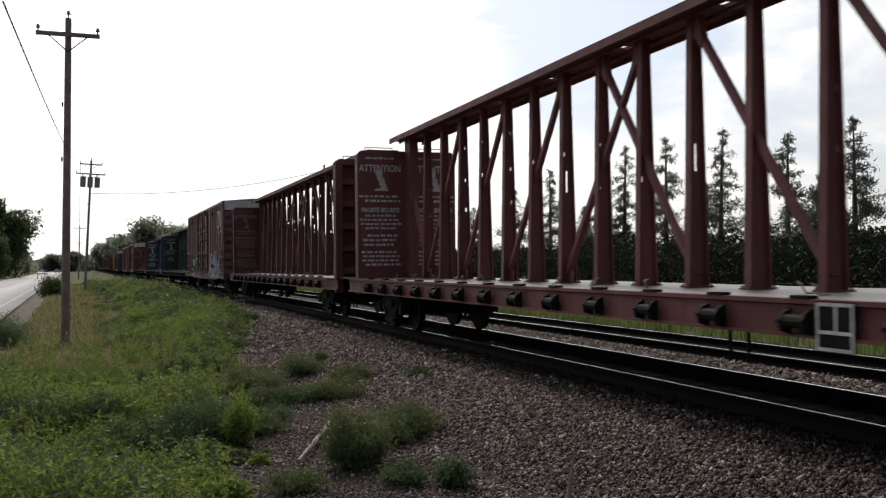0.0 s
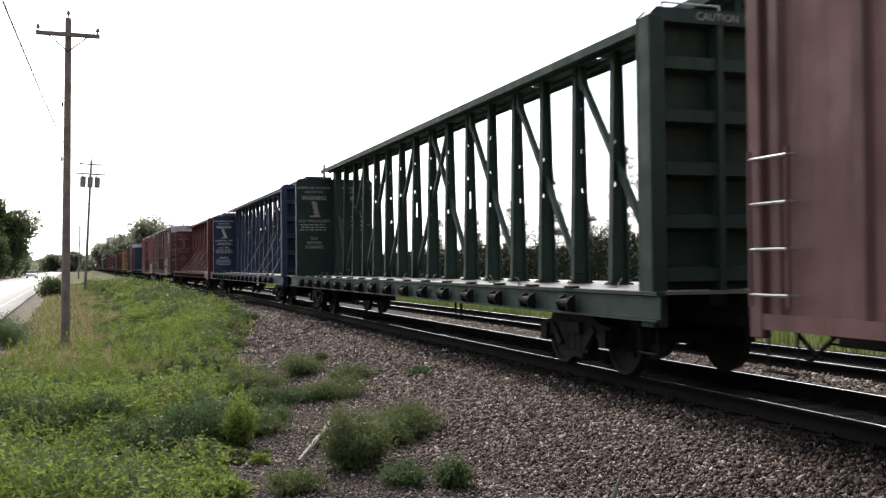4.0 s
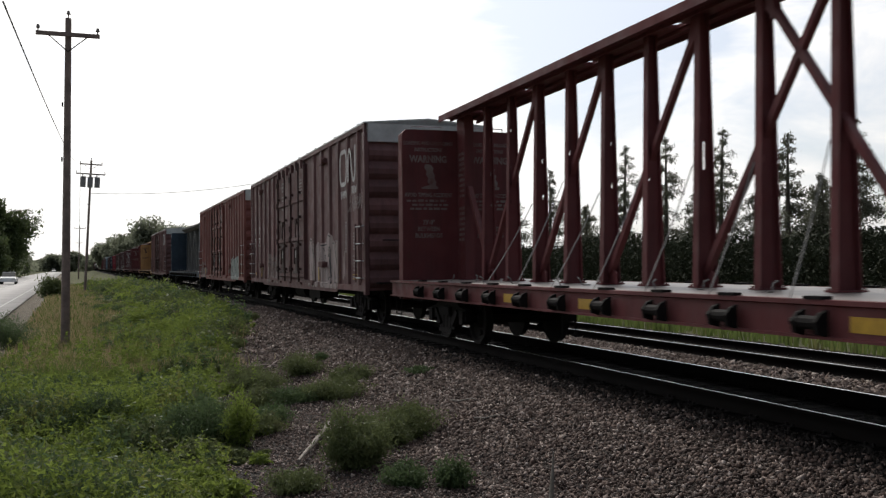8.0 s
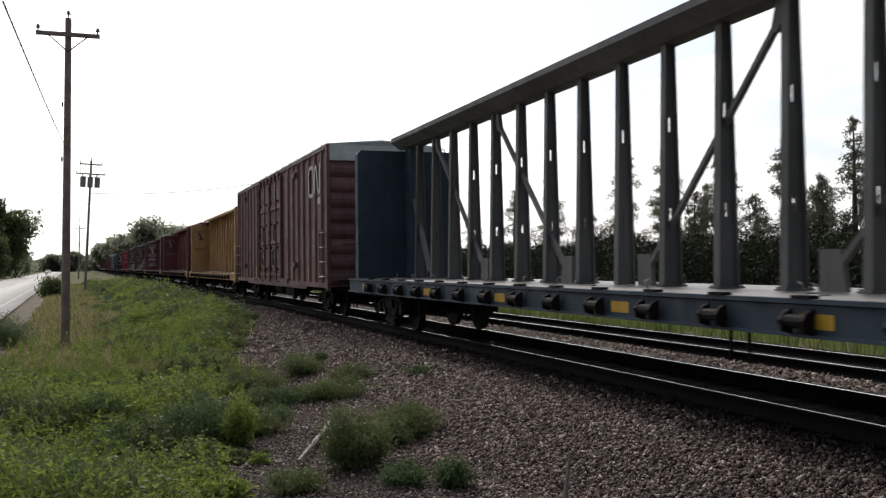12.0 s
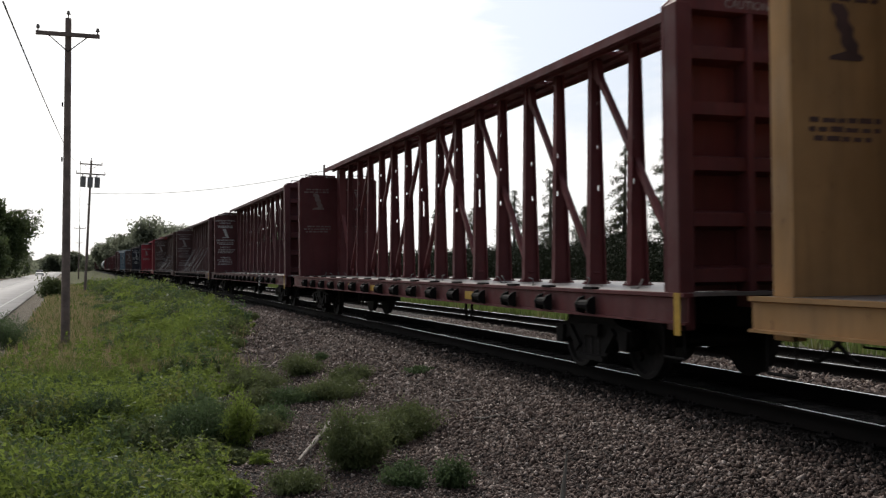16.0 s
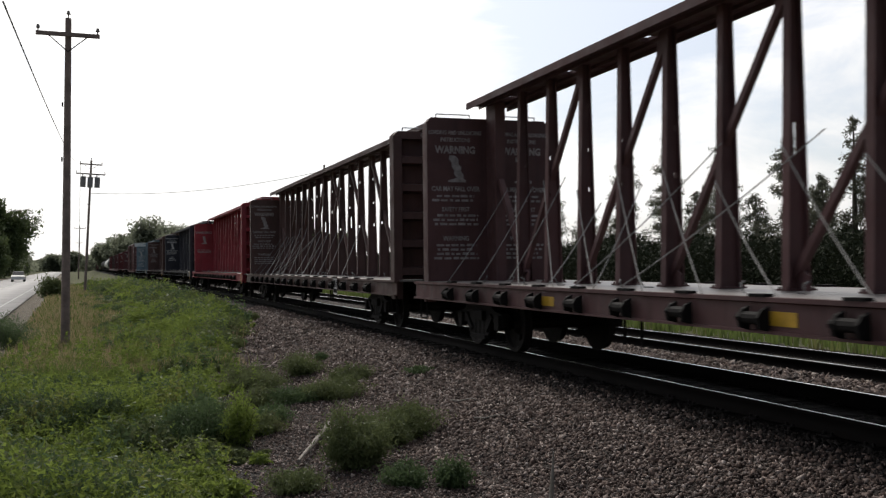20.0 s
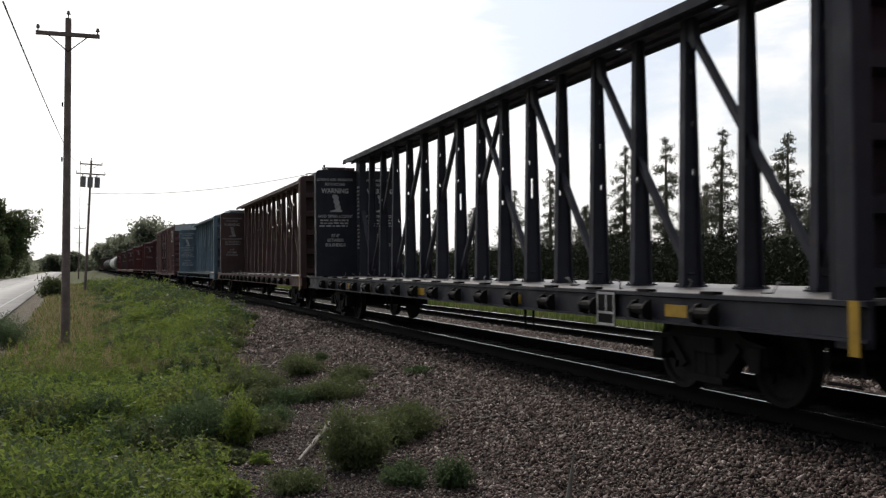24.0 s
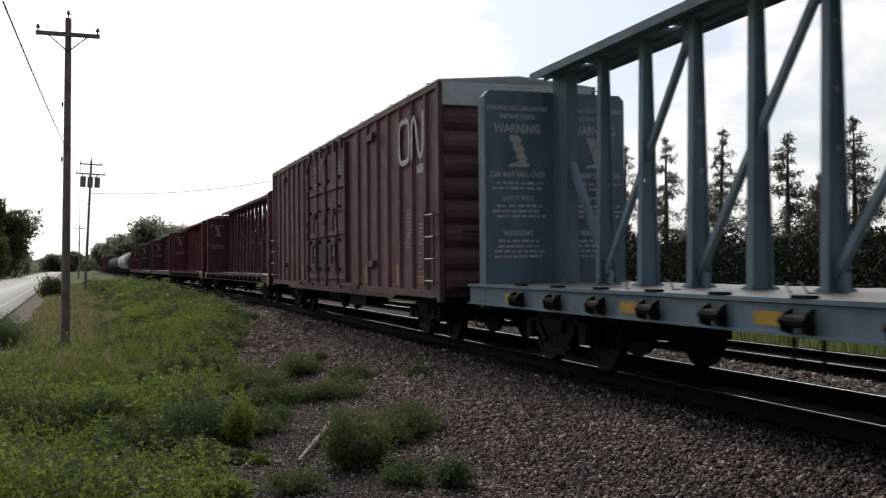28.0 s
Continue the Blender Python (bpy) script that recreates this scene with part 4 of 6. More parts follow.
def boxcar(lead, paint, label, cap=None, graffiti=None, mark="", logo=False, end_ink=True, gap=0.87, web=False, note=False, mark_size=0.34):
    mid = lead + BOX_L / 2
    rnd = random.Random(int(lead * 7))
    car = tagged(new("boxcar"), label, "freight car", "cars of the train")
    ROLLING.append((car, mid))
    h = BOX_L / 2
    n_ribs = int(6.5 / gap)
    ribs = [-h + 6.95 - gap * (i + 1) for i in range(n_ribs)] + [-h + 12.05 + gap * (i + 1) for i in range(n_ribs)]
    ribs = [r for r in ribs if abs(r) < h - 0.3]
    piece("body", mesh_of("box_body", fill_box_body), paint, car)
    piece("roof", mesh_of("box_roof", fill_roof), M_ROOFCAP, car, label="galvanised ribbed roof")
    piece("centre_sill", mesh_of("box_sill_mid", lambda bm: (box(bm, -0.3, -h - 0.35, 0.6, 0.3, h + 0.35, SILL_Z), box(bm, -1.3, -3.0, 0.50, -0.75, -1.4, 0.82), rod(bm, (-0.8, 1.0, 0.62), (-0.8, 2.6, 0.62), 0.2, n=12))), M_IRON, car)
    for s in (-1, 1):
        turn = pose(0, 0, 0, 0, 0, 0 if s < 0 else 180)
        at = lambda y, z=0.0, x=BOX_W - 0.06: turn @ pose(-x, y, z)
        piece("side_sill", mesh_of("box_sill", fill_box_sill), paint, car, at(0))
        piece("top_plate", mesh_of("box_plate", fill_box_plate), paint, car, at(0))
        for y in ribs:
            piece("rib", mesh_of("box_rib", fill_box_rib), paint, car, at(y))
        for e in (-1, 1):
            piece("corner_post", mesh_of("corner_post", fill_corner_post), paint, car, at(e * (h - 0.09)))
            piece("step", mesh_of("step", fill_step), M_IRON, car, at(e * (h - 0.45), SILL_Z - 0.02, BOX_W))
            for z in (1.15, 1.55, 1.95, 2.35):
                piece("rung", mesh_of("rung", fill_ladder_rung), M_GALV, car, at(e * (h - 0.38), z, BOX_W - 0.02))
            for k in (-0.26, 0.26):
                piece("ladder_stile", mesh_of("stile", lambda bm: box(bm, -0.115, -0.012, 1.05, -0.085, 0.012, 2.42)), paint, car, at(e * (h - 0.38) + k, 0, BOX_W - 0.02))
        piece("door_track", mesh_of("door_track", fill_door_track), paint, car, at(0.30, SILL_Z + 0.13))
        for k in (-1.22, 1.22):
            door = piece("door", mesh_of("plug_door", fill_door), paint, car, at(0.30 + k))
            for z in (SILL_Z + 0.30, 2.28, 3.48):
                piece("door_bar", mesh_of("door_bar", fill_door_bar), paint, door, pose(0, 0, z))
            for u in (-0.45, 0.86):
                piece("lock_rod", mesh_of("door_rod", fill_door_rod), M_GEAR, door, pose(0, u, 0))
            for u in (-1.15, 1.15):
                piece("door_stile", mesh_of("door_stile", lambda bm: box(bm, -0.11, -0.045, SILL_Z + 0.18, -0.05, 0.045, EAVE_Z - 0.22)), paint, door, pose(0, u, 0))
            piece("door_seam", mesh_of("door_seam", lambda bm: rod(bm, (-0.06, -1.1, 0), (-0.06, 1.1, 0), 0.02, n=6)), paint, door, pose(0, 0, 2.85))
            lock = piece("lock", mesh_of("door_lock", fill_door_lock), M_GEAR, door, pose(0, 0.15, 1.62))
            plate(lock, -0.104, -0.02, 0.20, 0.13, 0.24, M_STENCIL, "lock_plate")
            for u in (-0.8, 0.0, 0.8):
                piece("hanger", mesh_of("hanger", fill_hanger), paint, door, pose(0, u, EAVE_Z - 0.22))
            piece("access_panel", mesh_of("access_panel", lambda bm: (box(bm, -0.065, -0.24, -0.30, -0.05, 0.24, 0.30), box(bm, -0.075, -0.20, 0.24, -0.065, 0.20, 0.27))), paint, door, pose(0, 0.62, 1.60))
            for z in (1.35, 2.28, 2.62, 3.48, 4.2):
                piece("hinge", mesh_of("door_hinge", lambda bm: (box(bm, -0.12, -0.035, -0.035, -0.05, 0.035, 0.035), rod(bm, (-0.12, 0, -0.09), (-0.12, 0, 0.09), 0.022, n=8))), M_GEAR, door, pose(0, 1.13, z))
            if s < 0:
                bars_of_text(door, -0.55, -0.0515, 3.95, 0.55, 5, rnd, M_DIMSTENCIL, rot=FACE_SIDE, gap=0.10).matrix_basis = pose(-0.0515, -0.45 if k < 0 else 0.25, 4.05 if k < 0 else 3.72, *FACE_SIDE)
                if k > 0:
                    for i, line in enumerate(("CLOSE AND LOCK", "BOTH DOORS BEFORE", "MOVING CAR")):
                        words(line, 0.10, M_DIMSTENCIL, door, pose(-0.0515, 0.25, 4.20 - 0.12 * i, *FACE_SIDE), bold=0.002, squeeze=0.7)
                ob = bars_of_text(door, 0.6, -0.0515, 2.35, 0.4, 4, rnd, M_DIMSTENCIL, rot=FACE_SIDE, gap=0.07, h=0.04)
                ob.matrix_basis = pose(-0.0515, 0.62, 2.35, *FACE_SIDE)
        for y in (-h + 4.75, h - 2.5):
            for z in (SILL_Z + 0.62, EAVE_Z - 0.42):
                piece("pull_bracket", mesh_of("tackle", fill_tackle), paint, car, at(y, z))
    for e in (-1, 1):
        turn = pose(0, 0, 0, 0, 0, 0 if e < 0 else 180)
        for k in range(8):
            piece("end_corrugation", mesh_of("end_panel", fill_end_panel), paint, car, turn @ pose(0, -h + 0.08, SILL_Z + 0.06 + 0.42 * k))
        piece("end_cap", mesh_of("end_cap", fill_end_cap), cap or paint, car, turn @ pose(0, -h + 0.09, 0))
        if end_ink:
            for z in (2.75, 3.2, 3.6):
                ob = bars_of_text(car, 0, 0, 0, 0.5, 3, rnd, M_DIMSTENCIL, gap=0.07, h=0.04)
                ob.matrix_basis = turn @ pose(0.75, -h + 0.0, z, *FACE_IN)
        piece("crossover_step", mesh_of("crossover", lambda bm: (box(bm, -1.3, -0.16, 0, 1.3, 0.16, 0.03), rod(bm, (-1.2, -0.1, 1.0), (0.2, -0.1, 1.0), 0.016, n=6))), M_IRON, car, turn @ pose(0, -h - 0.1, 1.02))
        add_truck(car, e * (h - 2.3), mid)
        piece("coupler", mesh_of("coupler", fill_coupler), M_IRON, car, pose(0, e * (h + 0.42), 0, 0, 0, 0 if e < 0 else 180))
    for y in (-6.5, -3.9, 3.9, 6.7):
        plate(car, -BOX_W + 0.03, y, 1.25, 0.10, 0.42, M_YELLOW)
    for y, z, w, hh in ((-h + 1.25, 1.17, 0.46, 0.12), (-h + 1.25, 1.50, 0.36, 0.36)):
        board = plate(car, -BOX_W + 0.05, y, z, w, hh, M_YELLOW if hh < 0.25 else M_DIMSTENCIL, "stencil_panel")
        plate(board, -0.004, 0.0, 0.0, w - 0.04, hh - 0.04, paint, "panel_field")
        bars_of_text(board, 0, 0, 0, w - 0.12, 1 if hh < 0.25 else 3, rnd, M_DIMSTENCIL, h=0.04, gap=0.08).matrix_basis = pose(-0.0085, 0, -0.02 if hh < 0.25 else 0.06, *FACE_SIDE)
    for y, z, n in ((-h + 1.28, 2.2, 6), (-h + 2.1, 2.5, 8), (-h + 2.15, 2.0, 4)):
        ob = bars_of_text(car, 0, 0, 0, 0.32, n, rnd, M_DIMSTENCIL, rot=FACE_SIDE, gap=0.075, h=0.045)
        ob.matrix_basis = pose(-BOX_W + 0.0585, y, z, *FACE_SIDE)
    if mark:
        for w, y, z in mark:
            words(w, mark_size, M_STENCIL, car, pose(-BOX_W + 0.0585, h - y, z, *FACE_SIDE), name="number", bold=0.004, squeeze=0.8)
        y0, z0 = mark[0][1], mark[0][2] + 0.46
        for i, u in enumerate((y0 - 0.12, y0 + 0.16, mark[1][1])):
            plate(car, -BOX_W + 0.057, h - u, z0, 0.17, mark_size * 0.6, M_DIMSTENCIL, "owner_mark")
        plate(car, -BOX_W + 0.057, h - 1.03, 1.15, 0.46, 0.11, M_YELLOW, "stencil_panel")
    if note:
        for w, y, z in (("TOO", 3.24, 2.04), ("COLD", 3.22, 1.87)):
            words(w, 0.19, M_DIMSTENCIL, car, pose(-BOX_W + 0.0585, -h + y, z, *FACE_SIDE), "thin chalked letters")
    if web:
        words("www.", 0.40, M_STENCIL, car, pose(-BOX_W + 0.0585, -h + 2.31, 3.26, *FACE_SIDE), bold=0.008, squeeze=0.85)
    if logo:
        # owner's mark kept as a plain ring and bars
        bm = bmesh.new()
        ring = [(0.0, 0.40), (0.20, 0.40), (0.30, 0.32), (0.34, 0.12), (0.34, -0.14), (0.28, -0.33), (0.18, -0.40), (-0.18, -0.40), (-0.28, -0.33), (-0.34, -0.12), (-0.34, 0.14), (-0.28, 0.33), (-0.18, 0.40), (0.0, 0.40)]
        ribbon(bm, [(u - 0.44, v) for u, v in ring], 0.11)
        ribbon(bm, [(0.08, -0.36), (0.10, 0.22), (0.20, 0.38), (0.32, 0.30), (0.44, -0.06), (0.56, -0.34), (0.70, -0.36), (0.78, -0.20), (0.80, 0.42)], 0.11)
        ob = part("painted_mark", bm, M_STENCIL, car)
        ob.matrix_basis = pose(-BOX_W - 0.001, -h + 1.75, 3.88, *FACE_SIDE)
        ob = bars_of_text(car, 0, 0, 0, 0.75, 1, rnd, M_STENCIL, rot=FACE_SIDE, h=0.2)
        ob.matrix_basis = pose(-BOX_W + 0.0585, -h + 1.25, 3.20, *FACE_SIDE)
    if graffiti:
        graffiti(car, h, ribs)
    return car


# -- tank car --
def fill_tank(bm):
    n, r, h = 28, 1.42, 7.6
    prof = [(-h - 0.5, 0.02), (-h - 0.45, 0.5), (-h - 0.28, 1.0), (-h, r), (h, r), (h + 0.28, 1.0), (h + 0.45, 0.5), (h + 0.5, 0.02)]
    rows = [[bm.verts.new((q * math.cos(2 * math.pi * i / n), y, 2.55 + q * math.sin(2 * math.pi * i / n))) for i in range(n)] for y, q in prof]
    for a, b in zip(rows, rows[1:]):
        for i in range(n):
            bm.faces.new((a[i], a[(i + 1) % n], b[(i + 1) % n], b[i]))
    bm.faces.new(rows[0])
    bm.faces.new(rows[-1])
    bmesh.ops.recalc_face_normals(bm, faces=bm.faces[:])


def tank_car(lead, paint, label):
    mid = lead + 8.7
    car = tagged(new("tank_car"), label, "freight car", "cars of the train")
    ROLLING.append((car, mid))
    piece("tank", mesh_of("tank", fill_tank), paint, car, smooth=True)
    piece("underframe", mesh_of("tank_frame", lambda bm: (box(bm, -0.3, -8.6, 0.7, 0.3, 8.6, 1.16), box(bm, -1.45, -8.6, 0.95, 1.45, -7.4, 1.1), box(bm, -1.45, 7.4, 0.95, 1.45, 8.6, 1.1))), M_IRON, car)
    piece("manway", mesh_of("manway", lambda bm: (rod(bm, (0, 0, 3.9), (0, 0, 4.25), 0.5, n=16), box(bm, -0.9, -1.2, 4.0, 0.9, 1.2, 4.04))), paint, car)
    for e in (-1, 1):
        add_truck(car, e * 6.6, mid)
        piece("coupler", mesh_of("coupler", fill_coupler), M_IRON, car, pose(0, e * 8.6, 0, 0, 0, 0 if e < 0 else 180))
    return car


# -- graffiti: big leaning blocks sprayed over ribs and sheet alike --
SIDE_X = BOX_W - 0.06
LETTER = {
    "K": [[(0.16, 0.02), (0.20, 0.98)], [(0.84, 0.98), (0.34, 0.52), (0.90, 0.02)]],
    "V": [[(0.08, 0.98), (0.42, 0.06), (0.60, 0.10), (0.92, 0.98)]],
    "O": [[(0.50, 0.98), (0.16, 0.72), (0.18, 0.22), (0.52, 0.03), (0.84, 0.26), (0.84, 0.74), (0.50, 0.98)]],
    "S": [[(0.90, 0.92), (0.40, 0.96), (0.14, 0.74), (0.42, 0.54), (0.80, 0.40), (0.80, 0.12), (0.10, 0.05)]],
    "T": [[(0.02, 0.92), (0.98, 0.96)], [(0.50, 0.92), (0.54, 0.04)]],
    "A": [[(0.06, 0.02), (0.46, 0.96), (0.94, 0.02)], [(0.28, 0.34), (0.74, 0.36)]],
    "E": [[(0.92, 0.96), (0.18, 0.92), (0.14, 0.06), (0.94, 0.04)], [(0.16, 0.50), (0.76, 0.54)]],
    "I": [[(0.48, 0.98), (0.54, 0.02)]],
    "N": [[(0.12, 0.02), (0.14, 0.96), (0.84, 0.06), (0.90, 0.98)]],
    "C": [[(0.90, 0.84), (0.52, 0.97), (0.14, 0.66), (0.18, 0.22), (0.54, 0.03), (0.92, 0.18)]],
}


def wrapped(bm, y_mid, z0, ribs, level):
    """Lays flat paint over the ribs, the door and the sill of a boxcar's side."""
    for v in bm.verts:
        yy = -v.co.x + y_mid
        k = min(abs(yy - r) for r in ribs)
        lift = 0.062 if k < 0.06 else (0.062 * max(0.0, (0.14 - k) / 0.08) if k < 0.14 else 0.0)
        if abs(yy - 0.3) < 2.42:
            lift = 0.052
        if v.co.y + z0 < SILL_Z + 0.13:
            lift = 0.068
        v.co.y = max(v.co.y, SILL_Z - 0.015 - z0)
        v.co.z += lift + 0.002 + level


def mural(y0, length, z0, height, forms, fills, line, seed, weight=0.30, edge=0.055, cloud=None, glint=None, rim=None):
    """Fat leaning outlined forms over a cloud of colour; y0(h) is its middle along the car."""
    def draw(car, h, ribs):
        rnd = random.Random(seed)

        def lay(name, material, strokes, width, rank, i=0):
            bm = bmesh.new()
            for k, pts in enumerate(strokes):
                ribbon(bm, pts, width, 0.00015 * k)
            wrapped(bm, y0(h), z0, ribs, 0.003 * rank + 0.0003 * i)
            part(name, bm, material, car).matrix_basis = pose(-SIDE_X, y0(h), z0, *FACE_SIDE)

        step = length / len(forms)
        if cloud:
            lay("painted_cloud", cloud, [[(-length / 2 - 0.05 + step * (i - 0.2), height * rnd.uniform(0.1, 0.3)), (-length / 2 + step * (i + 0.5), height * rnd.uniform(0.72, 0.92)), (-length / 2 + step * (i + 1.1), height * rnd.uniform(0.1, 0.35))] for i in range(len(forms))], 0.62, 0)
        for i, f in enumerate(forms):
            lean, w = rnd.uniform(-0.16, 0.16), step * rnd.uniform(0.84, 0.98)
            tall, sink = height * rnd.uniform(0.86, 1.0), rnd.uniform(-0.05, 0.06)
            x = -length / 2 + step * i + (step - w) / 2
            strokes = [[(x + w * (u + lean * (v - 0.5)) + rnd.uniform(-0.03, 0.03), sink + tall * v) for u, v in st] for st in LETTER[f]]
            if rim:
                lay("outer_rim", rim, strokes, weight + 2 * edge + 0.10, 1, i)
            lay("painted_edge", line, strokes, weight + 2 * edge, 2, i)
            lay("painted_form", fills[i % len(fills)], strokes, weight, 3, i)
            if glint:
                lay("painted_glint", glint, [[(a - weight * 0.30, b + weight * 0.16) for a, b in st[:2]] for st in strokes], 0.025, 4.5, i)
    return draw


def scribble(y0, z0, w, h, turns_, material, seed, width=0.022):
    """A thin tag in one chalky looping line."""
    def draw(car, half, ribs):
        rnd = random.Random(seed)
        bm = bmesh.new()
        n = turns_ * 3
        for s in range(2):
            pts = [(-w / 2 + w * (i / n) + rnd.uniform(-0.11, 0.11) * w, (i % 2) * h * rnd.uniform(0.5, 1.0) + rnd.uniform(-0.1, 0.2) * h) for i in range(n)]
            ribbon(bm, pts, width, 0.0003 * s, 1)
        wrapped(bm, y0(half), z0, ribs, 0.016)
        part("scribble", bm, material, car, "thin chalky scrawl").matrix_basis = pose(-SIDE_X, y0(half), z0, *FACE_SIDE)
    return draw


# ---- plants ----
def leaf_cloud(name, centres, sizes, rng, up=0.55, long=1.7, folded=True, single=False):
    """One mesh of small folded leaves at the given centres."""
    n = len(centres)
    d = rng.normal(size=(n, 3))
    d[:, 2] = np.abs(d[:, 2]) * up
    d /= np.linalg.norm(d, axis=1, keepdims=True)
    r = rng.normal(size=(n, 3))
    side = np.cross(d, r)
    side /= np.linalg.norm(side, axis=1, keepdims=True) + 1e-9
    s = np.asarray(sizes)[:, None]
    nrm = np.cross(d, side)
    a = centres - d * s * long * 0.5
    c = centres + d * s * long * 0.5
    b = centres + side * s * 0.5 + nrm * s * 0.15
    e = centres - side * s * 0.5 + nrm * s * 0.15
    if single:
        verts = np.stack([a + side * s * 0.34, a - side * s * 0.50, c + nrm * s * 0.2], 1).reshape(-1, 3)
        return raw_mesh(name, verts, np.arange(3 * n, dtype=np.int32).reshape(-1, 3))
    verts = np.stack([a, b, c, e], 1).reshape(-1, 3)
    i = np.arange(n, dtype=np.int32)[:, None] * 4
    if folded:
        faces = np.concatenate([i + np.array([[0, 1, 2]]), i + np.array([[0, 2, 3]])], 1).reshape(-1, 3)
    else:
        faces = i + np.array([[0, 1, 2, 3]])
    return raw_mesh(name, verts, faces)


def blade_cloud(name, feet, heights, rng, width=0.012, lean=0.35):
    """Grass: each blade a bent strip of three points a side."""
    n = len(feet)
    a = rng.uniform(0, 2 * math.pi, n)
    side = np.stack([np.cos(a), np.sin(a), 0 * a], 1) * width
    b = rng.uniform(0, 2 * math.pi, n)
    fall = np.stack([np.cos(b), np.sin(b), 0 * b], 1) * (np.asarray(heights) * lean * rng.uniform(0.3, 1.4, n))[:, None]
    h = np.zeros((n, 3))
    h[:, 2] = heights
    mid = feet + h * 0.55 + fall * 0.3
    top = feet + h + fall
    verts = np.stack([feet - side, feet + side, mid + side * 0.7, mid - side * 0.7, top], 1).reshape(-1, 3)
    i = np.arange(n, dtype=np.int32)[:, None] * 5
    faces = np.concatenate([i + np.array([[0, 1, 2]]), i + np.array([[0, 2, 3]]), i + np.array([[3, 2, 4]])], 1).reshape(-1, 3)
    return raw_mesh(name, verts, faces)


def noise_at(pts, scale, seed):
    return np.array([noise.noise((p[0] * scale, p[1] * scale, seed)) for p in pts])


M_WEED = leafy("weed_leaf", (0.064, 0.100, 0.024), (0.142, 0.184, 0.040), (0.20, 0.165, 0.065), 0.05, 0.42, 0.52)
# Near-black leaves: the backlit wood's shade is put into the colour
M_WOODS = leafy("shaded_wood_leaf", (0.023, 0.028, 0.017), (0.032, 0.037, 0.023), (0.035, 0.032, 0.022), 0.0, 0.15, 0.06)
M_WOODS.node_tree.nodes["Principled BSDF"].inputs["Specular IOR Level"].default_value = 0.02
M_BRAMBLE = leafy("bramble_leaf", (0.034, 0.058, 0.024), (0.082, 0.118, 0.052), (0.16, 0.13, 0.07), 0.0, 0.6)
M_GRASS = leafy("grass_blade", (0.055, 0.09, 0.02), (0.12, 0.155, 0.045), (0.25, 0.20, 0.10), 0.06, 0.3)
M_DRY = leafy("dry_grass", (0.18, 0.14, 0.08), (0.32, 0.25, 0.15), (0.34, 0.27, 0.16), 0.1, 0.5)
M_SCRUB = leafy("scrub_leaf", (0.052, 0.070, 0.028), (0.112, 0.132, 0.056), (0.17, 0.14, 0.08), 0.03, 0.8)
M_CONIFER = leafy("conifer_needles", (0.055, 0.058, 0.040), (0.105, 0.108, 0.078), (0.11, 0.09, 0.07), 0.0, 0.2, 0.45)
# Leaves paled and made more see-through to stand in for distance haze
M_HAZE_LEAF = leafy("haze_pale_leaf", (0.085, 0.098, 0.07), (0.155, 0.168, 0.12), (0.15, 0.14, 0.09), 0.0, 0.1, 0.72)
M_BROAD = leafy("tree_leaf", (0.03, 0.048, 0.02), (0.085, 0.11, 0.045), (0.10, 0.085, 0.04), 0.0, 0.12, 0.3)
M_BARK = plain("bark", (0.09, 0.075, 0.06), 0.9, 0, 0.4, 3, 0.02)


def in_bank(rng, n, y0, y1, left):
    """Random feet on the weedy bank between the gravel and the road."""
    y = rng.uniform(y0, y1, n)
    rail = np.array([rail_x(v) for v in y])
    hi = rail - np.array([gravel_edge(v) for v in y]) + rng.normal(0, 0.28, n)
    lo = np.maximum(np.full(n, left), np.array([road_x(v) for v in y]) + 0.6 + 3.1 * np.clip((y - 23) / 6, 0, 1) + rng.normal(0, 0.5, n))
    lo = np.maximum(lo, -0.125 * y - np.where(rng.uniform(0, 1, n) < 0.12, 3.0, 0.7))
    x = lo + (hi - lo) * rng.uniform(0, 1, n)
    return np.stack([x, y, np.array([land_z(a, b) for a, b in zip(x, y)])], 1)


def domes(rng, feet, radius, height, k, size):
    """Leaves spread over rounded plants, most of them on the outside."""
    n = len(feet)
    i = np.repeat(np.arange(n), k)
    a = rng.uniform(0, 2 * math.pi, n * k)
    e = np.arcsin(rng.uniform(0.0, 1.0, n * k))
    r = rng.uniform(0.25, 1.0, n * k) ** 0.45
    wob = 1 + 0.35 * np.sin(a * 3 + i) * np.cos(e * 4 + i * 1.7)
    c = feet[i].copy()
    c[:, 0] += radius[i] * r * wob * np.cos(a) * np.cos(e)
    c[:, 1] += radius[i] * r * wob * np.sin(a) * np.cos(e)
    c[:, 2] += height[i] * (0.06 + r * wob * np.sin(e))
    return c, size * rng.uniform(0.55, 1.5, n * k)


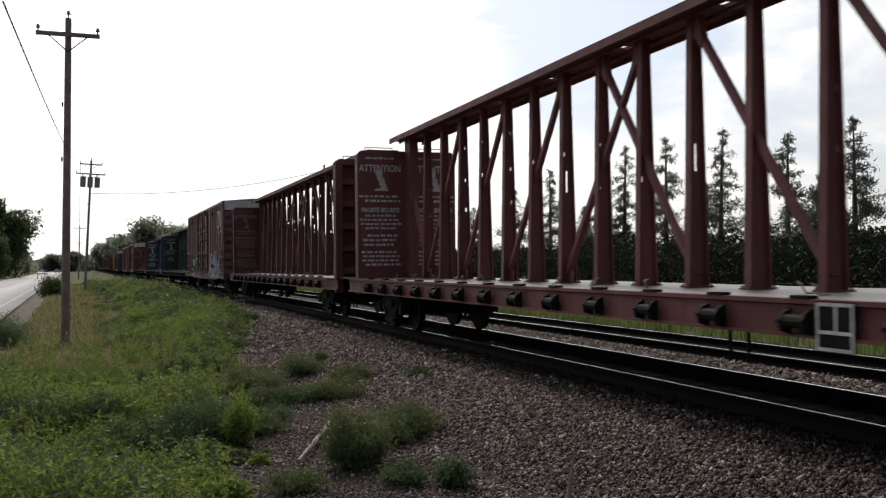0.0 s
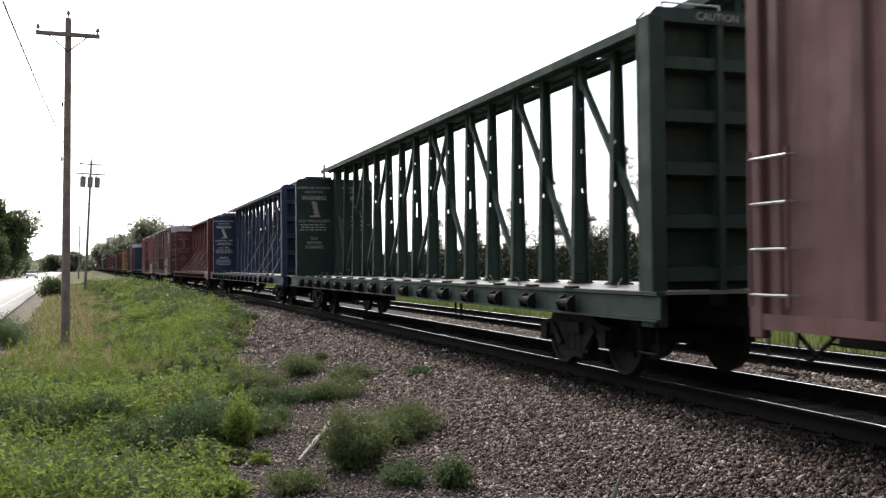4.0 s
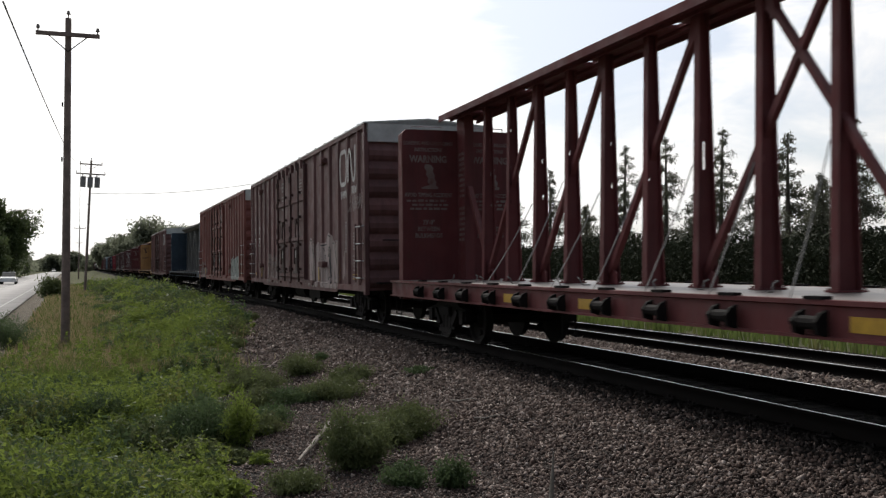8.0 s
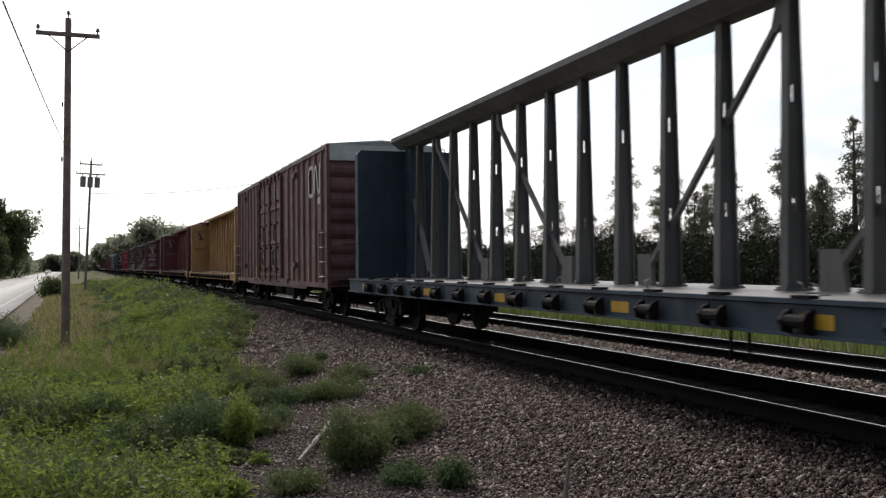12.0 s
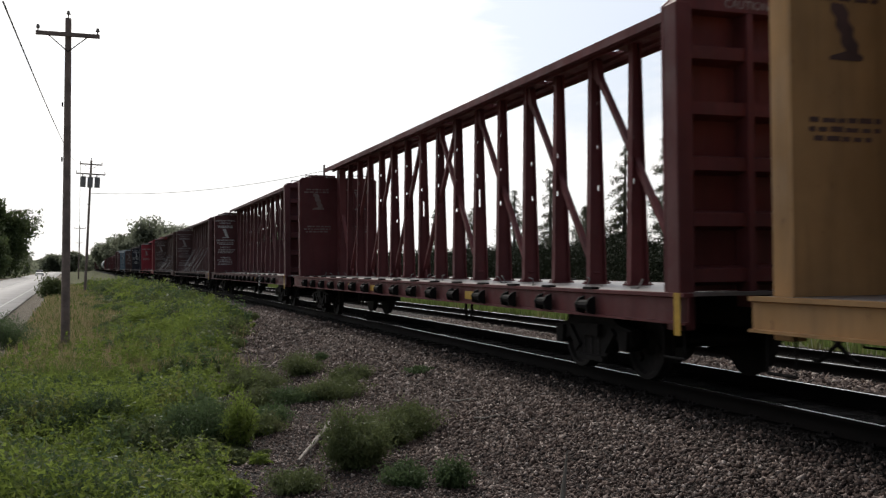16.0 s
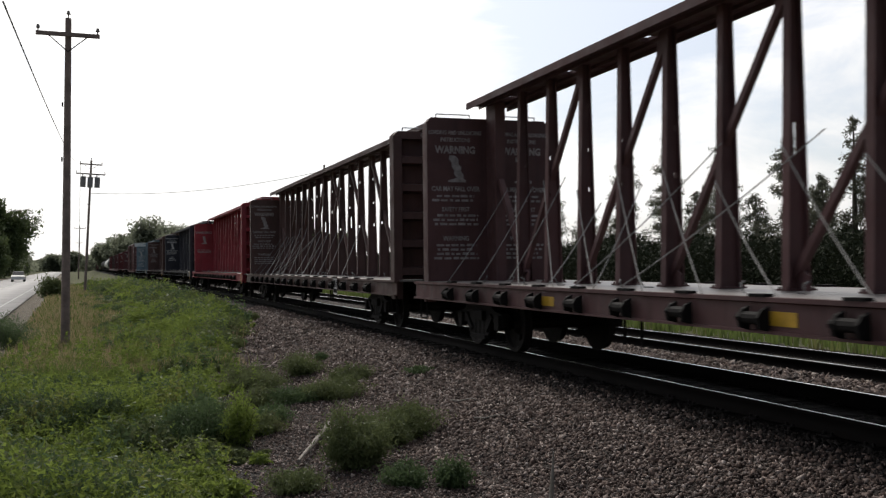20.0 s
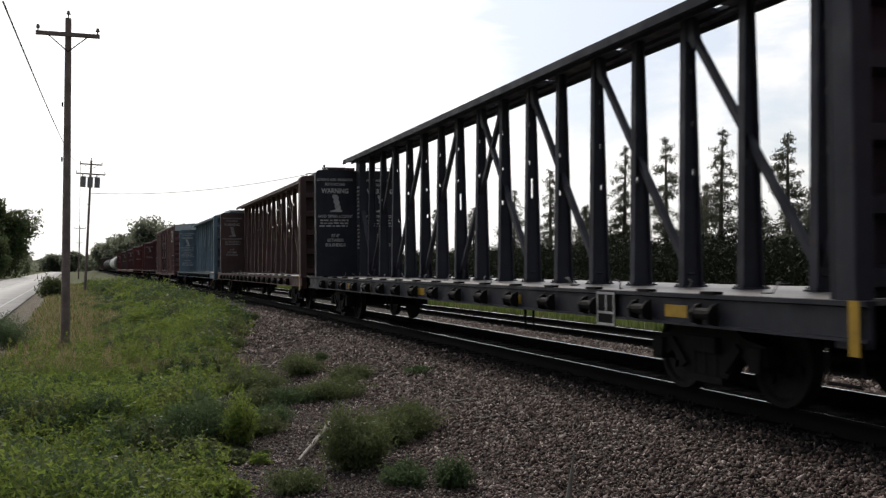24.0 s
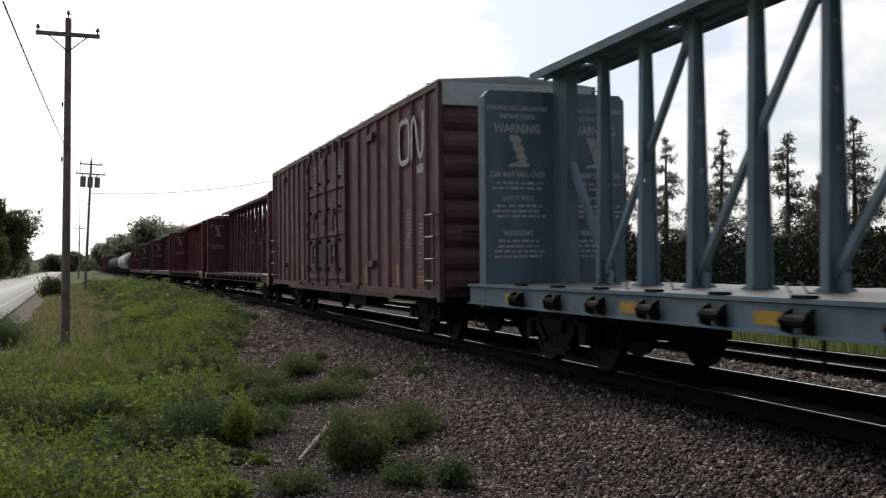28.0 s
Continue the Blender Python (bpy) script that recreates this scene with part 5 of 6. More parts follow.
def make_bank():
    rng = np.random.default_rng(3)
    # plants in distance bands: fewer and coarser farther off
    bands = ((4.6, 9.5, 900, 400, 0.027, 1.0), (9.5, 18.0, 1700, 300, 0.031, 1.0), (18.0, 32.0, 1600, 210, 0.040, 1.05), (32.0, 60.0, 1100, 170, 0.058, 1.1), (60.0, 140.0, 1000, 110, 0.10, 1.25))
    sorts = (("weeds", M_WEED, "bright green leafy weeds covering the bank"), ("brambles", M_BRAMBLE, "dark green bramble thicket on the bank"), ("scrub", M_SCRUB, "grey-green scrub among the weeds of the bank"))
    for y0, y1, n, k, size, grow in bands:
        p = in_bank(rng, n, y0, y1, -14)
        big = noise_at(p, 0.45, 1.7)
        h = np.clip(0.32 + 0.85 * big + 0.50 * noise_at(p, 1.25, 6.6) + rng.normal(0, 0.16, n), 0.07, 1.15) * grow
        h *= np.clip((p[:, 0] - np.array([road_x(v) for v in p[:, 1]]) - 2.0) / 5.0, 0.85 if y0 < 18 else 0.25, 1.0)
        rail = np.array([rail_x(v) for v in p[:, 1]])
        h *= np.clip((rail - p[:, 0] - np.array([gravel_edge(v) for v in p[:, 1]])) / 1.5 + 0.4, 0.35, 1.0)
        rad = h * rng.uniform(0.5, 0.85, n) + 0.05
        kind = 1.25 * noise_at(p, 0.62, 9.9) + rng.normal(0, 0.13, n)
        dry = noise_at(p, 0.30, 4.4)
        group = np.where(kind < 0.10, 0, np.where(kind < 0.36, 1, 2)) if y0 < 18 else np.where(kind < -0.05, 0, np.where(kind < 0.25, 1, 2))
        for g, (nm, m, lb) in enumerate(sorts):
            sel = (group == g) & (dry < 0.5)
            c, sz = domes(rng, p[sel], rad[sel], h[sel], k, size)
            tagged(dress(new(nm, leaf_cloud(nm, c, sz * (1.25 if g else 1.0), rng, 0.9, 1.55, single=True)), m), lb, "weeds", kind="stuff")
        if y0 < 30:
            sp = in_bank(rng, 420, y0, y1, -14)
            sp = sp[noise_at(sp, 0.62, 9.9) < 0.1]
            sh = np.clip(0.62 + 0.6 * noise_at(sp, 0.45, 1.7), 0.25, 1.1) * rng.uniform(0.7, 1.25, len(sp))
            m = 46
            f = np.tile(rng.uniform(0.15, 1.0, m), len(sp))
            i = np.repeat(np.arange(len(sp)), m)
            c = sp[i].copy()
            c[:, :2] += rng.normal(0, 1, (len(c), 2)) * (0.075 * (1.15 - f))[:, None]
            c[:, 2] += sh[i] * f
            tagged(dress(new("weed_shoots", leaf_cloud("weed_shoots", c, size * 0.85 * rng.uniform(0.6, 1.4, len(c)), rng, 0.8, 1.8, single=True)), M_WEED), "tall yellow-green shoots above the weeds", "weeds", kind="stuff")
        gp = in_bank(rng, n * (1 if y0 < 17 else 2), max(y0, 20.0), max(y1, 24.0), -14)
        gd = noise_at(gp, 0.30, 4.4) + np.where((gp[:, 1] > 22) & (gp[:, 0] < 0.8), 0.25, -0.25)
        gh = np.clip(0.35 + 0.4 * noise_at(gp, 0.45, 1.7), 0.12, 0.8) * rng.uniform(0.5, 1.0, len(gp)) * grow
        for sel, m, nm, lb in ((gd < 0.30, M_GRASS, "grass", "green grass among the weeds of the bank"), (gd >= 0.30, M_DRY, "dry_grass", "straw-coloured dry grass on the bank")):
            if sel.sum() > 10:
                tagged(dress(new(nm, blade_cloud(nm, gp[sel], gh[sel], rng, size * 0.13)), m), lb, "grass", kind="stuff")


def make_verge():
    """The mown strip of straw and short green between the road and the weeds."""
    rng = np.random.default_rng(29)
    for y0, y1, n, wide in ((21.5, 40, 20000, 0.010), (40, 130, 26000, 0.03)):
        for m, nm, lb, share in ((M_DRY, "dry_grass", "straw-coloured grass beside the road", 0.52), (M_GRASS, "grass", "short green grass beside the road", 0.48)):
            k = int(n * share)
            y = y0 + (y1 - y0) * rng.uniform(0, 1, k) ** 1.4
            edge = np.array([road_x(v) for v in y])
            x = edge + 1.0 + rng.uniform(0, 1, k) ** 0.8 * (4.4 + rng.normal(0, 0.5, k))
            p = np.stack([x, y, np.array([land_z(a, b) for a, b in zip(x, y)])], 1)
            h = np.clip(0.22 + 0.22 * noise_at(p, 0.5, 3.3), 0.08, 0.5) * rng.uniform(0.6, 1.3, k)
            tagged(dress(new(nm, blade_cloud(nm, p, h, rng, wide)), m), lb, "grass", kind="stuff")


def shrub(x, y, w, h, material, label, seed, n=900, leaf=0.035, name="shrub", tall=1.0):
    """A low bush: stems from one foot and a ragged mass of leaves."""
    rng = np.random.default_rng(seed)
    z = land_z(x, y)
    ob = tagged(new(name), label, "shrub", "")
    ob.matrix_basis = pose(x, y, z)
    bm = bmesh.new()
    tips = []
    for i in range(16):
        a, r = rng.uniform(0, 6.28), w * 0.5 * math.sqrt(rng.uniform(0.05, 1))
        tip = (r * math.cos(a), r * math.sin(a), h * (1 - 0.55 * (2 * r / w) ** 2) * rng.uniform(0.6, 1.05))
        tips.append(tip)
        rod(bm, (tip[0] * 0.2, tip[1] * 0.2, -0.03), tip, 0.008, 0.003, 5)
    part("woody_base", bm, M_BARK, ob)
    t = np.array(tips)[rng.integers(0, len(tips), n)]
    f = rng.uniform(0.25, 1.05, n)[:, None]
    c = t * f + rng.normal(0, 1, (n, 3)) * np.array([w * 0.12, w * 0.12, h * 0.10])
    c[:, 2] = np.maximum(c[:, 2], 0.01)
    piece("foliage", leaf_cloud("foliage", c, leaf * rng.uniform(0.6, 1.5, n), rng, 1.6, 2.8, single=True), material, ob)
    return ob


def tree(x, y, h, spread, seed, kind="broad", leaf=0.3, n=2600, bare=0.25, label="", group=""):
    """Trunk, limbs and a ragged crown."""
    rng = np.random.default_rng(seed)
    z = land_z(x, y) - 0.05
    ob = tagged(new("tree"), label, "tree", group)
    ob.matrix_basis = pose(x, y, z)
    bm = bmesh.new()
    r0 = h * 0.018 + 0.05
    bend = rng.normal(0, 0.012 * h, 2)
    top = Vector((bend[0], bend[1], h * (0.97 if kind == "conifer" else 0.72)))
    mid = Vector((bend[0] * 0.2, bend[1] * 0.2, h * 0.4))
    rod(bm, (0, 0, 0), mid, r0, r0 * 0.7, 8)
    rod(bm, mid, top, r0 * 0.7, r0 * 0.12, 8)
    cs = []
    limbs = 84 if kind == "conifer" else 40 if n > 12000 else 15
    for i in range(limbs):
        f = bare + (1 - bare) * (i + rng.uniform(0, 1)) / limbs
        a = rng.uniform(0, 6.28)
        base = Vector((bend[0] * f * f, bend[1] * f * f, 0)) + Vector((0, 0, h * min(f, 0.96) * (1 if kind == "conifer" else 0.72)))
        if kind == "conifer":
            f = bare + (1 - bare) * ((i + rng.uniform(0, 1)) / limbs) ** 1.15
            base = Vector((bend[0] * f * f, bend[1] * f * f, h * min(f, 0.97)))
            ln = 0.20 + spread * (1.0 - f) ** 0.8 * rng.uniform(0.35, 1.1)
            tip = base + Vector((ln * math.cos(a), ln * math.sin(a), ln * rng.uniform(-0.45, 0.35)))
        else:
            ln = spread * rng.uniform(0.55, 1.0) * (0.65 + 0.5 * math.sin(math.pi * (f - bare) / (1 - bare + 1e-6)))
            tip = base + Vector((ln * math.cos(a), ln * math.sin(a), h * rng.uniform(0.08, 0.28)))
        rod(bm, base, tip, max(0.015, r0 * 0.22 * (1.1 - f)), 0.008, 5)
        k = max(18, int(n / limbs * (1.9 * (1.08 - f) if kind == "conifer" else 1.0)))
        if kind == "conifer":
            u = rng.uniform(0.12, 1.06, k)[:, None] ** 0.8
            p = np.array(base) + (np.array(tip) - np.array(base)) * u + rng.normal(0, 1, (k, 3)) * np.array([0.20, 0.20, 0.20]) * (0.45 + 0.25 * ln)
            p[:, 2] -= 0.22 * ln * rng.uniform(0, 1, k) * u[:, 0]
        else:
            u = rng.uniform(0.35, 1.05, k)[:, None]
            blobr = spread * rng.uniform(0.16, 0.30)
            p = np.array(base) + (np.array(tip) - np.array(base)) * u + np.clip(rng.normal(0, 1, (k, 3)), -1.5, 1.5) * blobr * np.array([1, 1, 0.8])
        cs.append(p)
    part("trunk", bm, M_BARK, ob)
    c = np.concatenate(cs)
    piece("crown", leaf_cloud("crown", c, leaf * rng.uniform(0.5, 1.5, len(c)), rng, 1.0, 2.6 if kind == "conifer" else 1.7, single=True), M_CONIFER if kind == "conifer" else M_HAZE_LEAF if y > 250 else M_BROAD, ob)
    return ob


def make_trees():
    # conifers and low wood beyond the second track
    rnd = random.Random(8)
    spec = [(46, 101.6, 13.8), (46, 92.4, 9.0), (46, 84.5, 14.4), (46, 76.8, 14.3), (46, 68.5, 13.9), (46, 60.0, 12.5), (46, 56.1, 8.5), (46, 53.1, 12.6), (46, 63.7, 8.2), (46, 72.2, 9.0), (47, 115, 12.5), (47, 130, 11.0), (45, 46, 11.5), (48, 97, 9.0), (52, 64, 10.0), (52, 80, 10.5), (48, 150, 12), (42, 36, 11)]
    for i, (x, y, h) in enumerate(spec):
        tree(x, y, h, 3.4 + 1.1 * rnd.random(), 40 + i, "conifer", 0.095, 11000, 0.06, "sparse dark conifer standing above low woods", "conifers behind the railway")
    rng = np.random.default_rng(77)
    n = 190000
    y = 18 + 242 * rng.uniform(0, 1, n) ** 1.25
    x = 35 + 0.05 * y + rng.uniform(0, 12, n)
    pts = np.stack([x, y, np.zeros(n)], 1)
    top = 3.6 + 1.7 * noise_at(pts, 0.16, 2.2) + 1.1 * noise_at(pts, 0.42, 6.1) - 0.25 * np.maximum(0, 37 + 0.05 * y - x)
    pts[:, 2] = -1.4 + np.maximum(0.2, top + 1.2) * rng.uniform(0, 1, n) ** 0.5
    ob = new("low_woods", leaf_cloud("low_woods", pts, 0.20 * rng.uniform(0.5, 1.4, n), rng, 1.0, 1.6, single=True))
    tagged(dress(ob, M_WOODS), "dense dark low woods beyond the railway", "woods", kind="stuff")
    # grass verge between the second track and the woods
    n = 60000
    y = rng.uniform(6, 120, n)
    x = np.array([rail_x(v) for v in y]) + 6.3 + rng.uniform(0, 1, n) ** 1.3 * 27
    f = np.stack([x, y, np.array([land_z(a, b) for a, b in zip(x, y)])], 1)
    ob = new("verge_grass", blade_cloud("verge_grass", f, rng.uniform(0.15, 0.5, n), rng, 0.025))
    tagged(dress(ob, M_GRASS), "green grass verge beyond the second track", "grass", kind="stuff")
    # left of the road
    tree(-25.2, 215, 15.4, 7.4, 3, "broad", 0.36, 60000, 0.05, "large dark broadleaf tree beside the road", "roadside trees")
    tree(-21.0, 178, 7.4, 2.8, 4, "broad", 0.30, 16000, 0.10, "smaller dark broadleaf tree beside the road", "roadside trees")
    tree(-31, 205, 14.0, 6.5, 6, "broad", 0.4, 26000, 0.16, "large dark broadleaf tree beside the road", "roadside trees")
    for i, (x, y, h, s) in enumerate(((-40, 420, 8.5, 6), (-34, 540, 9, 6), (-27, 560, 11, 5), (-47, 430, 8.5, 7), (-52, 440, 9, 7), (-24, 520, 11, 5))):
        tree(x, y, h, s, 60 + i, "broad", 0.7, 6000, 0.1, "hazy broadleaf tree far along the road", "distant trees")
    # behind the far end of the train
    for i, (x, y, h, s) in enumerate(((9, 300, 16.5, 6.5), (15, 310, 15.5, 6), (20, 300, 13.5, 5.5), (25, 290, 15, 6), (31, 285, 14.5, 5.5), (4, 330, 14.5, 6), (37, 270, 13, 5), (-1, 360, 12.5, 5), (42, 250, 13, 5), (12, 330, 16.5, 6), (-6, 400, 11, 5), (28, 310, 15, 6), (46, 225, 11, 5))):
        tree(x, y, h, s, 90 + i, "broad", 0.55, 7500, 0.1, "broadleaf tree of a far grove behind the train", "distant trees")
    n = 16000
    y = rng.uniform(240, 560, n)
    x = -0.045 * (y - 240) + 8 + rng.uniform(0, 60, n)
    pts = np.stack([x, y, -1 + 6.0 * rng.uniform(0, 1, n) ** 0.7], 1)
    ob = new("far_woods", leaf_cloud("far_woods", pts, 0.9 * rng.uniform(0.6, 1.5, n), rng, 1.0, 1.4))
    tagged(dress(ob, M_HAZE_LEAF), "far band of woods closing the view", "woods", kind="stuff")
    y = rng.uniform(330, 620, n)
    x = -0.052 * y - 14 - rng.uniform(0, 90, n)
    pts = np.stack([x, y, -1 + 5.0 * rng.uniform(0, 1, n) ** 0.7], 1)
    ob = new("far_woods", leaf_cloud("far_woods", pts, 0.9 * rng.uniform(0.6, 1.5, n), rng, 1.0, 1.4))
    tagged(dress(ob, M_HAZE_LEAF), "far band of woods along the road", "woods", kind="stuff")
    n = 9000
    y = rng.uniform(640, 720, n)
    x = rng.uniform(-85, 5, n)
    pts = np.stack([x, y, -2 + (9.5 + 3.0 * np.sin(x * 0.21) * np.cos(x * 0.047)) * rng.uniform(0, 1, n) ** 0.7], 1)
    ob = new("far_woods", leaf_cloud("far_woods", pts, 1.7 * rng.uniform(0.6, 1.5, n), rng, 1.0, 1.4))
    tagged(dress(ob, M_HAZE_LEAF), "hazy woods where the road ends from sight", "woods", kind="stuff")


make_bank()
make_verge()
make_trees()
for i, (x, y, w, h, n, m) in enumerate(((2.41, 10.4, 0.66, 0.72, 2600, 0), (3.42, 11.9, 0.85, 0.44, 1700, 0), (2.98, 11.5, 0.6, 0.40, 1100, 0), (3.30, 19.2, 0.85, 0.50, 1500, 0), (3.30, 15.6, 1.0, 0.42, 1500, 0), (3.85, 17.0, 0.7, 0.34, 900, 0), (0.95, 13.0, 1.0, 0.62, 2600, 1), (1.42, 12.5, 0.45, 0.72, 900, 2), (1.95, 15.8, 0.7, 0.4, 1000, 0), (2.2, 18.4, 0.9, 0.42, 1100, 0), (1.75, 13.2, 0.6, 0.3, 800, 0), (2.6, 15.6, 0.8, 0.3, 1000, 1), (2.02, 14.0, 0.6, 0.32, 1000, 1), (3.06, 9.1, 0.36, 0.3, 600, 1), (1.61, 9.7, 0.6, 0.25, 800, 0), (2.67, 9.4, 0.45, 0.24, 600, 1), (4.0, 20.5, 0.3, 0.2, 260, 1), (2.3, 17.8, 0.9, 0.4, 1100, 0), (4.75, 15.8, 0.45, 0.14, 260, 1), (-4.9, 76.0, 1.6, 1.5, 900, 0), (-0.45, 14.0, 1.25, 0.72, 3600, 1), (-2.9, 29.0, 1.8, 1.1, 2600, 1))):
    shrub(x, y, w, h, (M_SCRUB, M_BRAMBLE, M_WEED)[m], "dark bramble bush on the weedy bank" if n > 2500 else "low grey-green weed bush growing in the gravel" if y < 40 else "small bush beside the road", 200 + i, int(n * 4.2), 0.017 if y < 40 else 0.09)

# ---- poles and wires ----
M_STEELGREY = plain("transformer_grey", (0.22, 0.21, 0.21), 0.5, 0, 0.2, 3)


def pole(x, y, h, lean, arms, label, cans=False):
    ob = tagged(new("utility_pole"), label, "utility pole", "poles along the road")
    ob.matrix_basis = pose(x, y, land_z(x, y) - 0.2, 0, lean, 0)
    bm = bmesh.new()
    rod(bm, (0, 0, 0), (0, 0, h), 0.128, 0.085, 14)
    part("shaft", bm, M_POLE, ob)
    for z, w in arms:
        bm = bmesh.new()
        box(bm, -w / 2, -0.16, z - 0.055, w / 2, -0.06, z + 0.055)
        arm = part("crossarm", bm, M_POLE, ob)
        for u in (-w / 2 + 0.06, w / 2 - 0.06) + ((0.0,) if w > 1.6 and z > h - 0.7 else ()):
            bm = bmesh.new()
            zz = z if u else h - 0.02
            rod(bm, (u, -0.11 if u else 0, zz + 0.05), (u, -0.11 if u else 0, zz + 0.14), 0.02, n=8)
            rod(bm, (u, -0.11 if u else 0, zz + 0.14), (u, -0.11 if u else 0, zz + 0.24), 0.06, 0.035, 10)
            part("insulator", bm, M_CERAMIC, arm)
        for s in (-1, 1):
            bm = bmesh.new()
            rod(bm, (s * w * 0.3, -0.11, z - 0.05), (0, -0.1, z - 0.5), 0.015, n=6)
            part("brace", bm, M_IRON, arm)
    for z in (h - 2.6, h - 4.2):
        bm = bmesh.new()
        box(bm, -0.16, -0.05, z, -0.12, 0.05, z + 0.12)
        part("bracket", bm, M_IRON, ob)
    if cans:
        for u in (-0.62, 0.0, 0.62):
            bm = bmesh.new()
            rod(bm, (u, -0.3, h - 2.55), (u, -0.3, h - 1.65), 0.24, n=16)
            rod(bm, (u, -0.3, h - 1.65), (u, -0.3, h - 1.58), 0.26, 0.2, 16)
            rod(bm, (u - 0.08, -0.3, h - 1.58), (u - 0.08, -0.3, h - 1.35), 0.035, n=8)
            part("transformer", bm, M_STEELGREY, ob, "grey transformer can")
    return ob


pole(-1.57, 30.6, 9.75, 0.15, ((9.25, 1.75),), "tall weathered timber utility pole with one crossarm")
pole(-3.3, 96.8, 12.5, 2.3, ((12.1, 2.0), (11.2, 2.6)), "leaning timber utility pole carrying three transformer cans", True)
pole(-8.3, 208, 10.9, 1.0, ((10.3, 2.2),), "far timber utility pole beside the road")
pole(-13.0, 330, 10.9, 0.0, ((10.3, 2.2),), "far timber utility pole beside the road")
pole(16.2, 82.0, 10.8, 0.0, (), "timber pole beyond the railway")


def wire(a, b, sag, r=0.011, label="thin overhead wire between the poles"):
    a, b, n = Vector(a), Vector(b), 22
    bm = bmesh.new()
    pts = [a.lerp(b, i / n) - Vector((0, 0, sag * 4 * (i / n) * (1 - i / n))) for i in range(n + 1)]
    tube(bm, pts, [r] * len(pts), 5)
    ob = part("overhead_wire", bm, M_WIRE)
    return tagged(ob, label, "wire", "overhead wires")


wire((-4.2, 96.6, 11.2), (-1.62, 15.0, 5.12), 0.35, 0.013)
wire((-3.0, 96.6, 8.3), (16.2, 82, 9.6), 0.7, 0.02)
wire((-3.75, 96.75, 11.0), (-8.2, 207.9, 9.35), 1.2, 0.02)

# ---- small things on the gravel ----
M_LOG = plain("bleached_wood", (0.24, 0.21, 0.18), 0.85, 0, 0.3, 9, 0.01)


def stick(a, b, r, label, m=None):
    bm = bmesh.new()
    a, b = Vector(a), Vector(b)
    pts = [a.lerp(b, i / 5) + Vector((0.015 * math.sin(2.3 * i), 0, 0.012 * math.cos(1.7 * i))) for i in range(6)]
    tube(bm, pts, [r * (1 - 0.1 * i) for i in range(6)], 8)
    return tagged(part("stick", bm, m or M_LOG), label, "stick", "")


def on_land(x, y, up=0.03):
    return (x, y, land_z(x, y) + up)


stick(on_land(2.62, 12.9, 0.07), on_land(1.86, 10.75, 0.10), 0.038, "bleached broken branch lying on the gravel")
stick(on_land(2.9, 20.8), on_land(3.35, 22.3), 0.03, "thin dead branch lying on the gravel", M_POLE)
stick(on_land(2.4, 21.6), on_land(3.2, 21.2), 0.03, "thin dead branch lying on the gravel", M_POLE)
stick(on_land(4.35, 13.0), on_land(4.6, 12.6), 0.014, "short pale twig lying on the ballast")
stick(on_land(4.2, 11.6), on_land(4.5, 11.3), 0.012, "short pale twig lying on the ballast")


def grass_stalk():
    """A dry stalk near the camera that the train's wind sways."""
    ob = tagged(new("grass_stalk"), "pale dry grass stalk swaying beside the track", "grass stalk")
    bm = bmesh.new()
    rod(bm, (0, 0, 0), (0, 0, 0.62), 0.004, 0.003, 6)
    part("stem", bm, M_LOG, ob)
    bm = bmesh.new()
    rod(bm, (0, 0, 0.60), (0.01, 0, 0.70), 0.006, 0.009, 8)
    rod(bm, (0.01, 0, 0.70), (0.02, 0, 0.84), 0.009, 0.002, 8)
    part("seed_head", bm, M_LOG, ob)
    return ob


STALK = grass_stalk()


# ---- cars on the road ----
M_GLASS = plain("dark_car_glass", (0.02, 0.022, 0.025), 0.1, 0, 0.1, 2, 0.0)
M_TYRE = plain("tyre_rubber", (0.02, 0.02, 0.02), 0.9, 0, 0.1, 8)
M_LAMP = plain("lamp_glass", (0.7, 0.7, 0.68), 0.15, 0, 0.05, 8, 0.0)


def road_car(paint, label):
    ob = tagged(new("car"), label, "car", "cars on the road")
    bm = bmesh.new()
    prism(bm, [(-2.2, 0.30), (2.2, 0.30), (2.25, 0.62), (2.05, 0.85), (-0.95, 0.92), (-2.15, 0.74)], "x", -0.88, 0.88)
    soften(bm, 0.05, 2)
    part("body", bm, paint, ob)
    bm = bmesh.new()
    prism(bm, [(-1.0, 0.90), (1.9, 0.86), (1.25, 1.40), (-0.25, 1.43)], "x", -0.74, 0.74)
    soften(bm, 0.05, 2)
    part("cabin", bm, M_GLASS, ob)
    bm = bmesh.new()
    box(bm, -0.70, -0.2, 1.41, 0.70, 1.2, 1.46)
    soften(bm, 0.02)
    part("roof", bm, paint, ob)
    for s in (-1, 1):
        bm = bmesh.new()
        box(bm, s * 0.62 - 0.17, -2.2, 0.58, s * 0.62 + 0.17, -2.12, 0.74)
        part("headlight", bm, M_LAMP, ob)
        for y in (-1.35, 1.35):
            bm = bmesh.new()
            rod(bm, (s * 0.68, y, 0.32), (s * 0.90, y, 0.32), 0.32, n=16)
            part("wheel", bm, M_TYRE, ob)
    return ob


CAR_1 = road_car(plain("white_car_paint", (0.75, 0.75, 0.75), 0.3, 0, 0.05, 2, 0.0), "small white car coming along the road")
CAR_2 = road_car(plain("silver_car_paint", (0.62, 0.60, 0.58), 0.3, 0.2, 0.05, 2, 0.0), "pale silver car coming along the road")
CAR_3 = road_car(plain("grey_car_paint", (0.30, 0.30, 0.31), 0.3, 0.2, 0.05, 2, 0.0), "grey car far along the road")

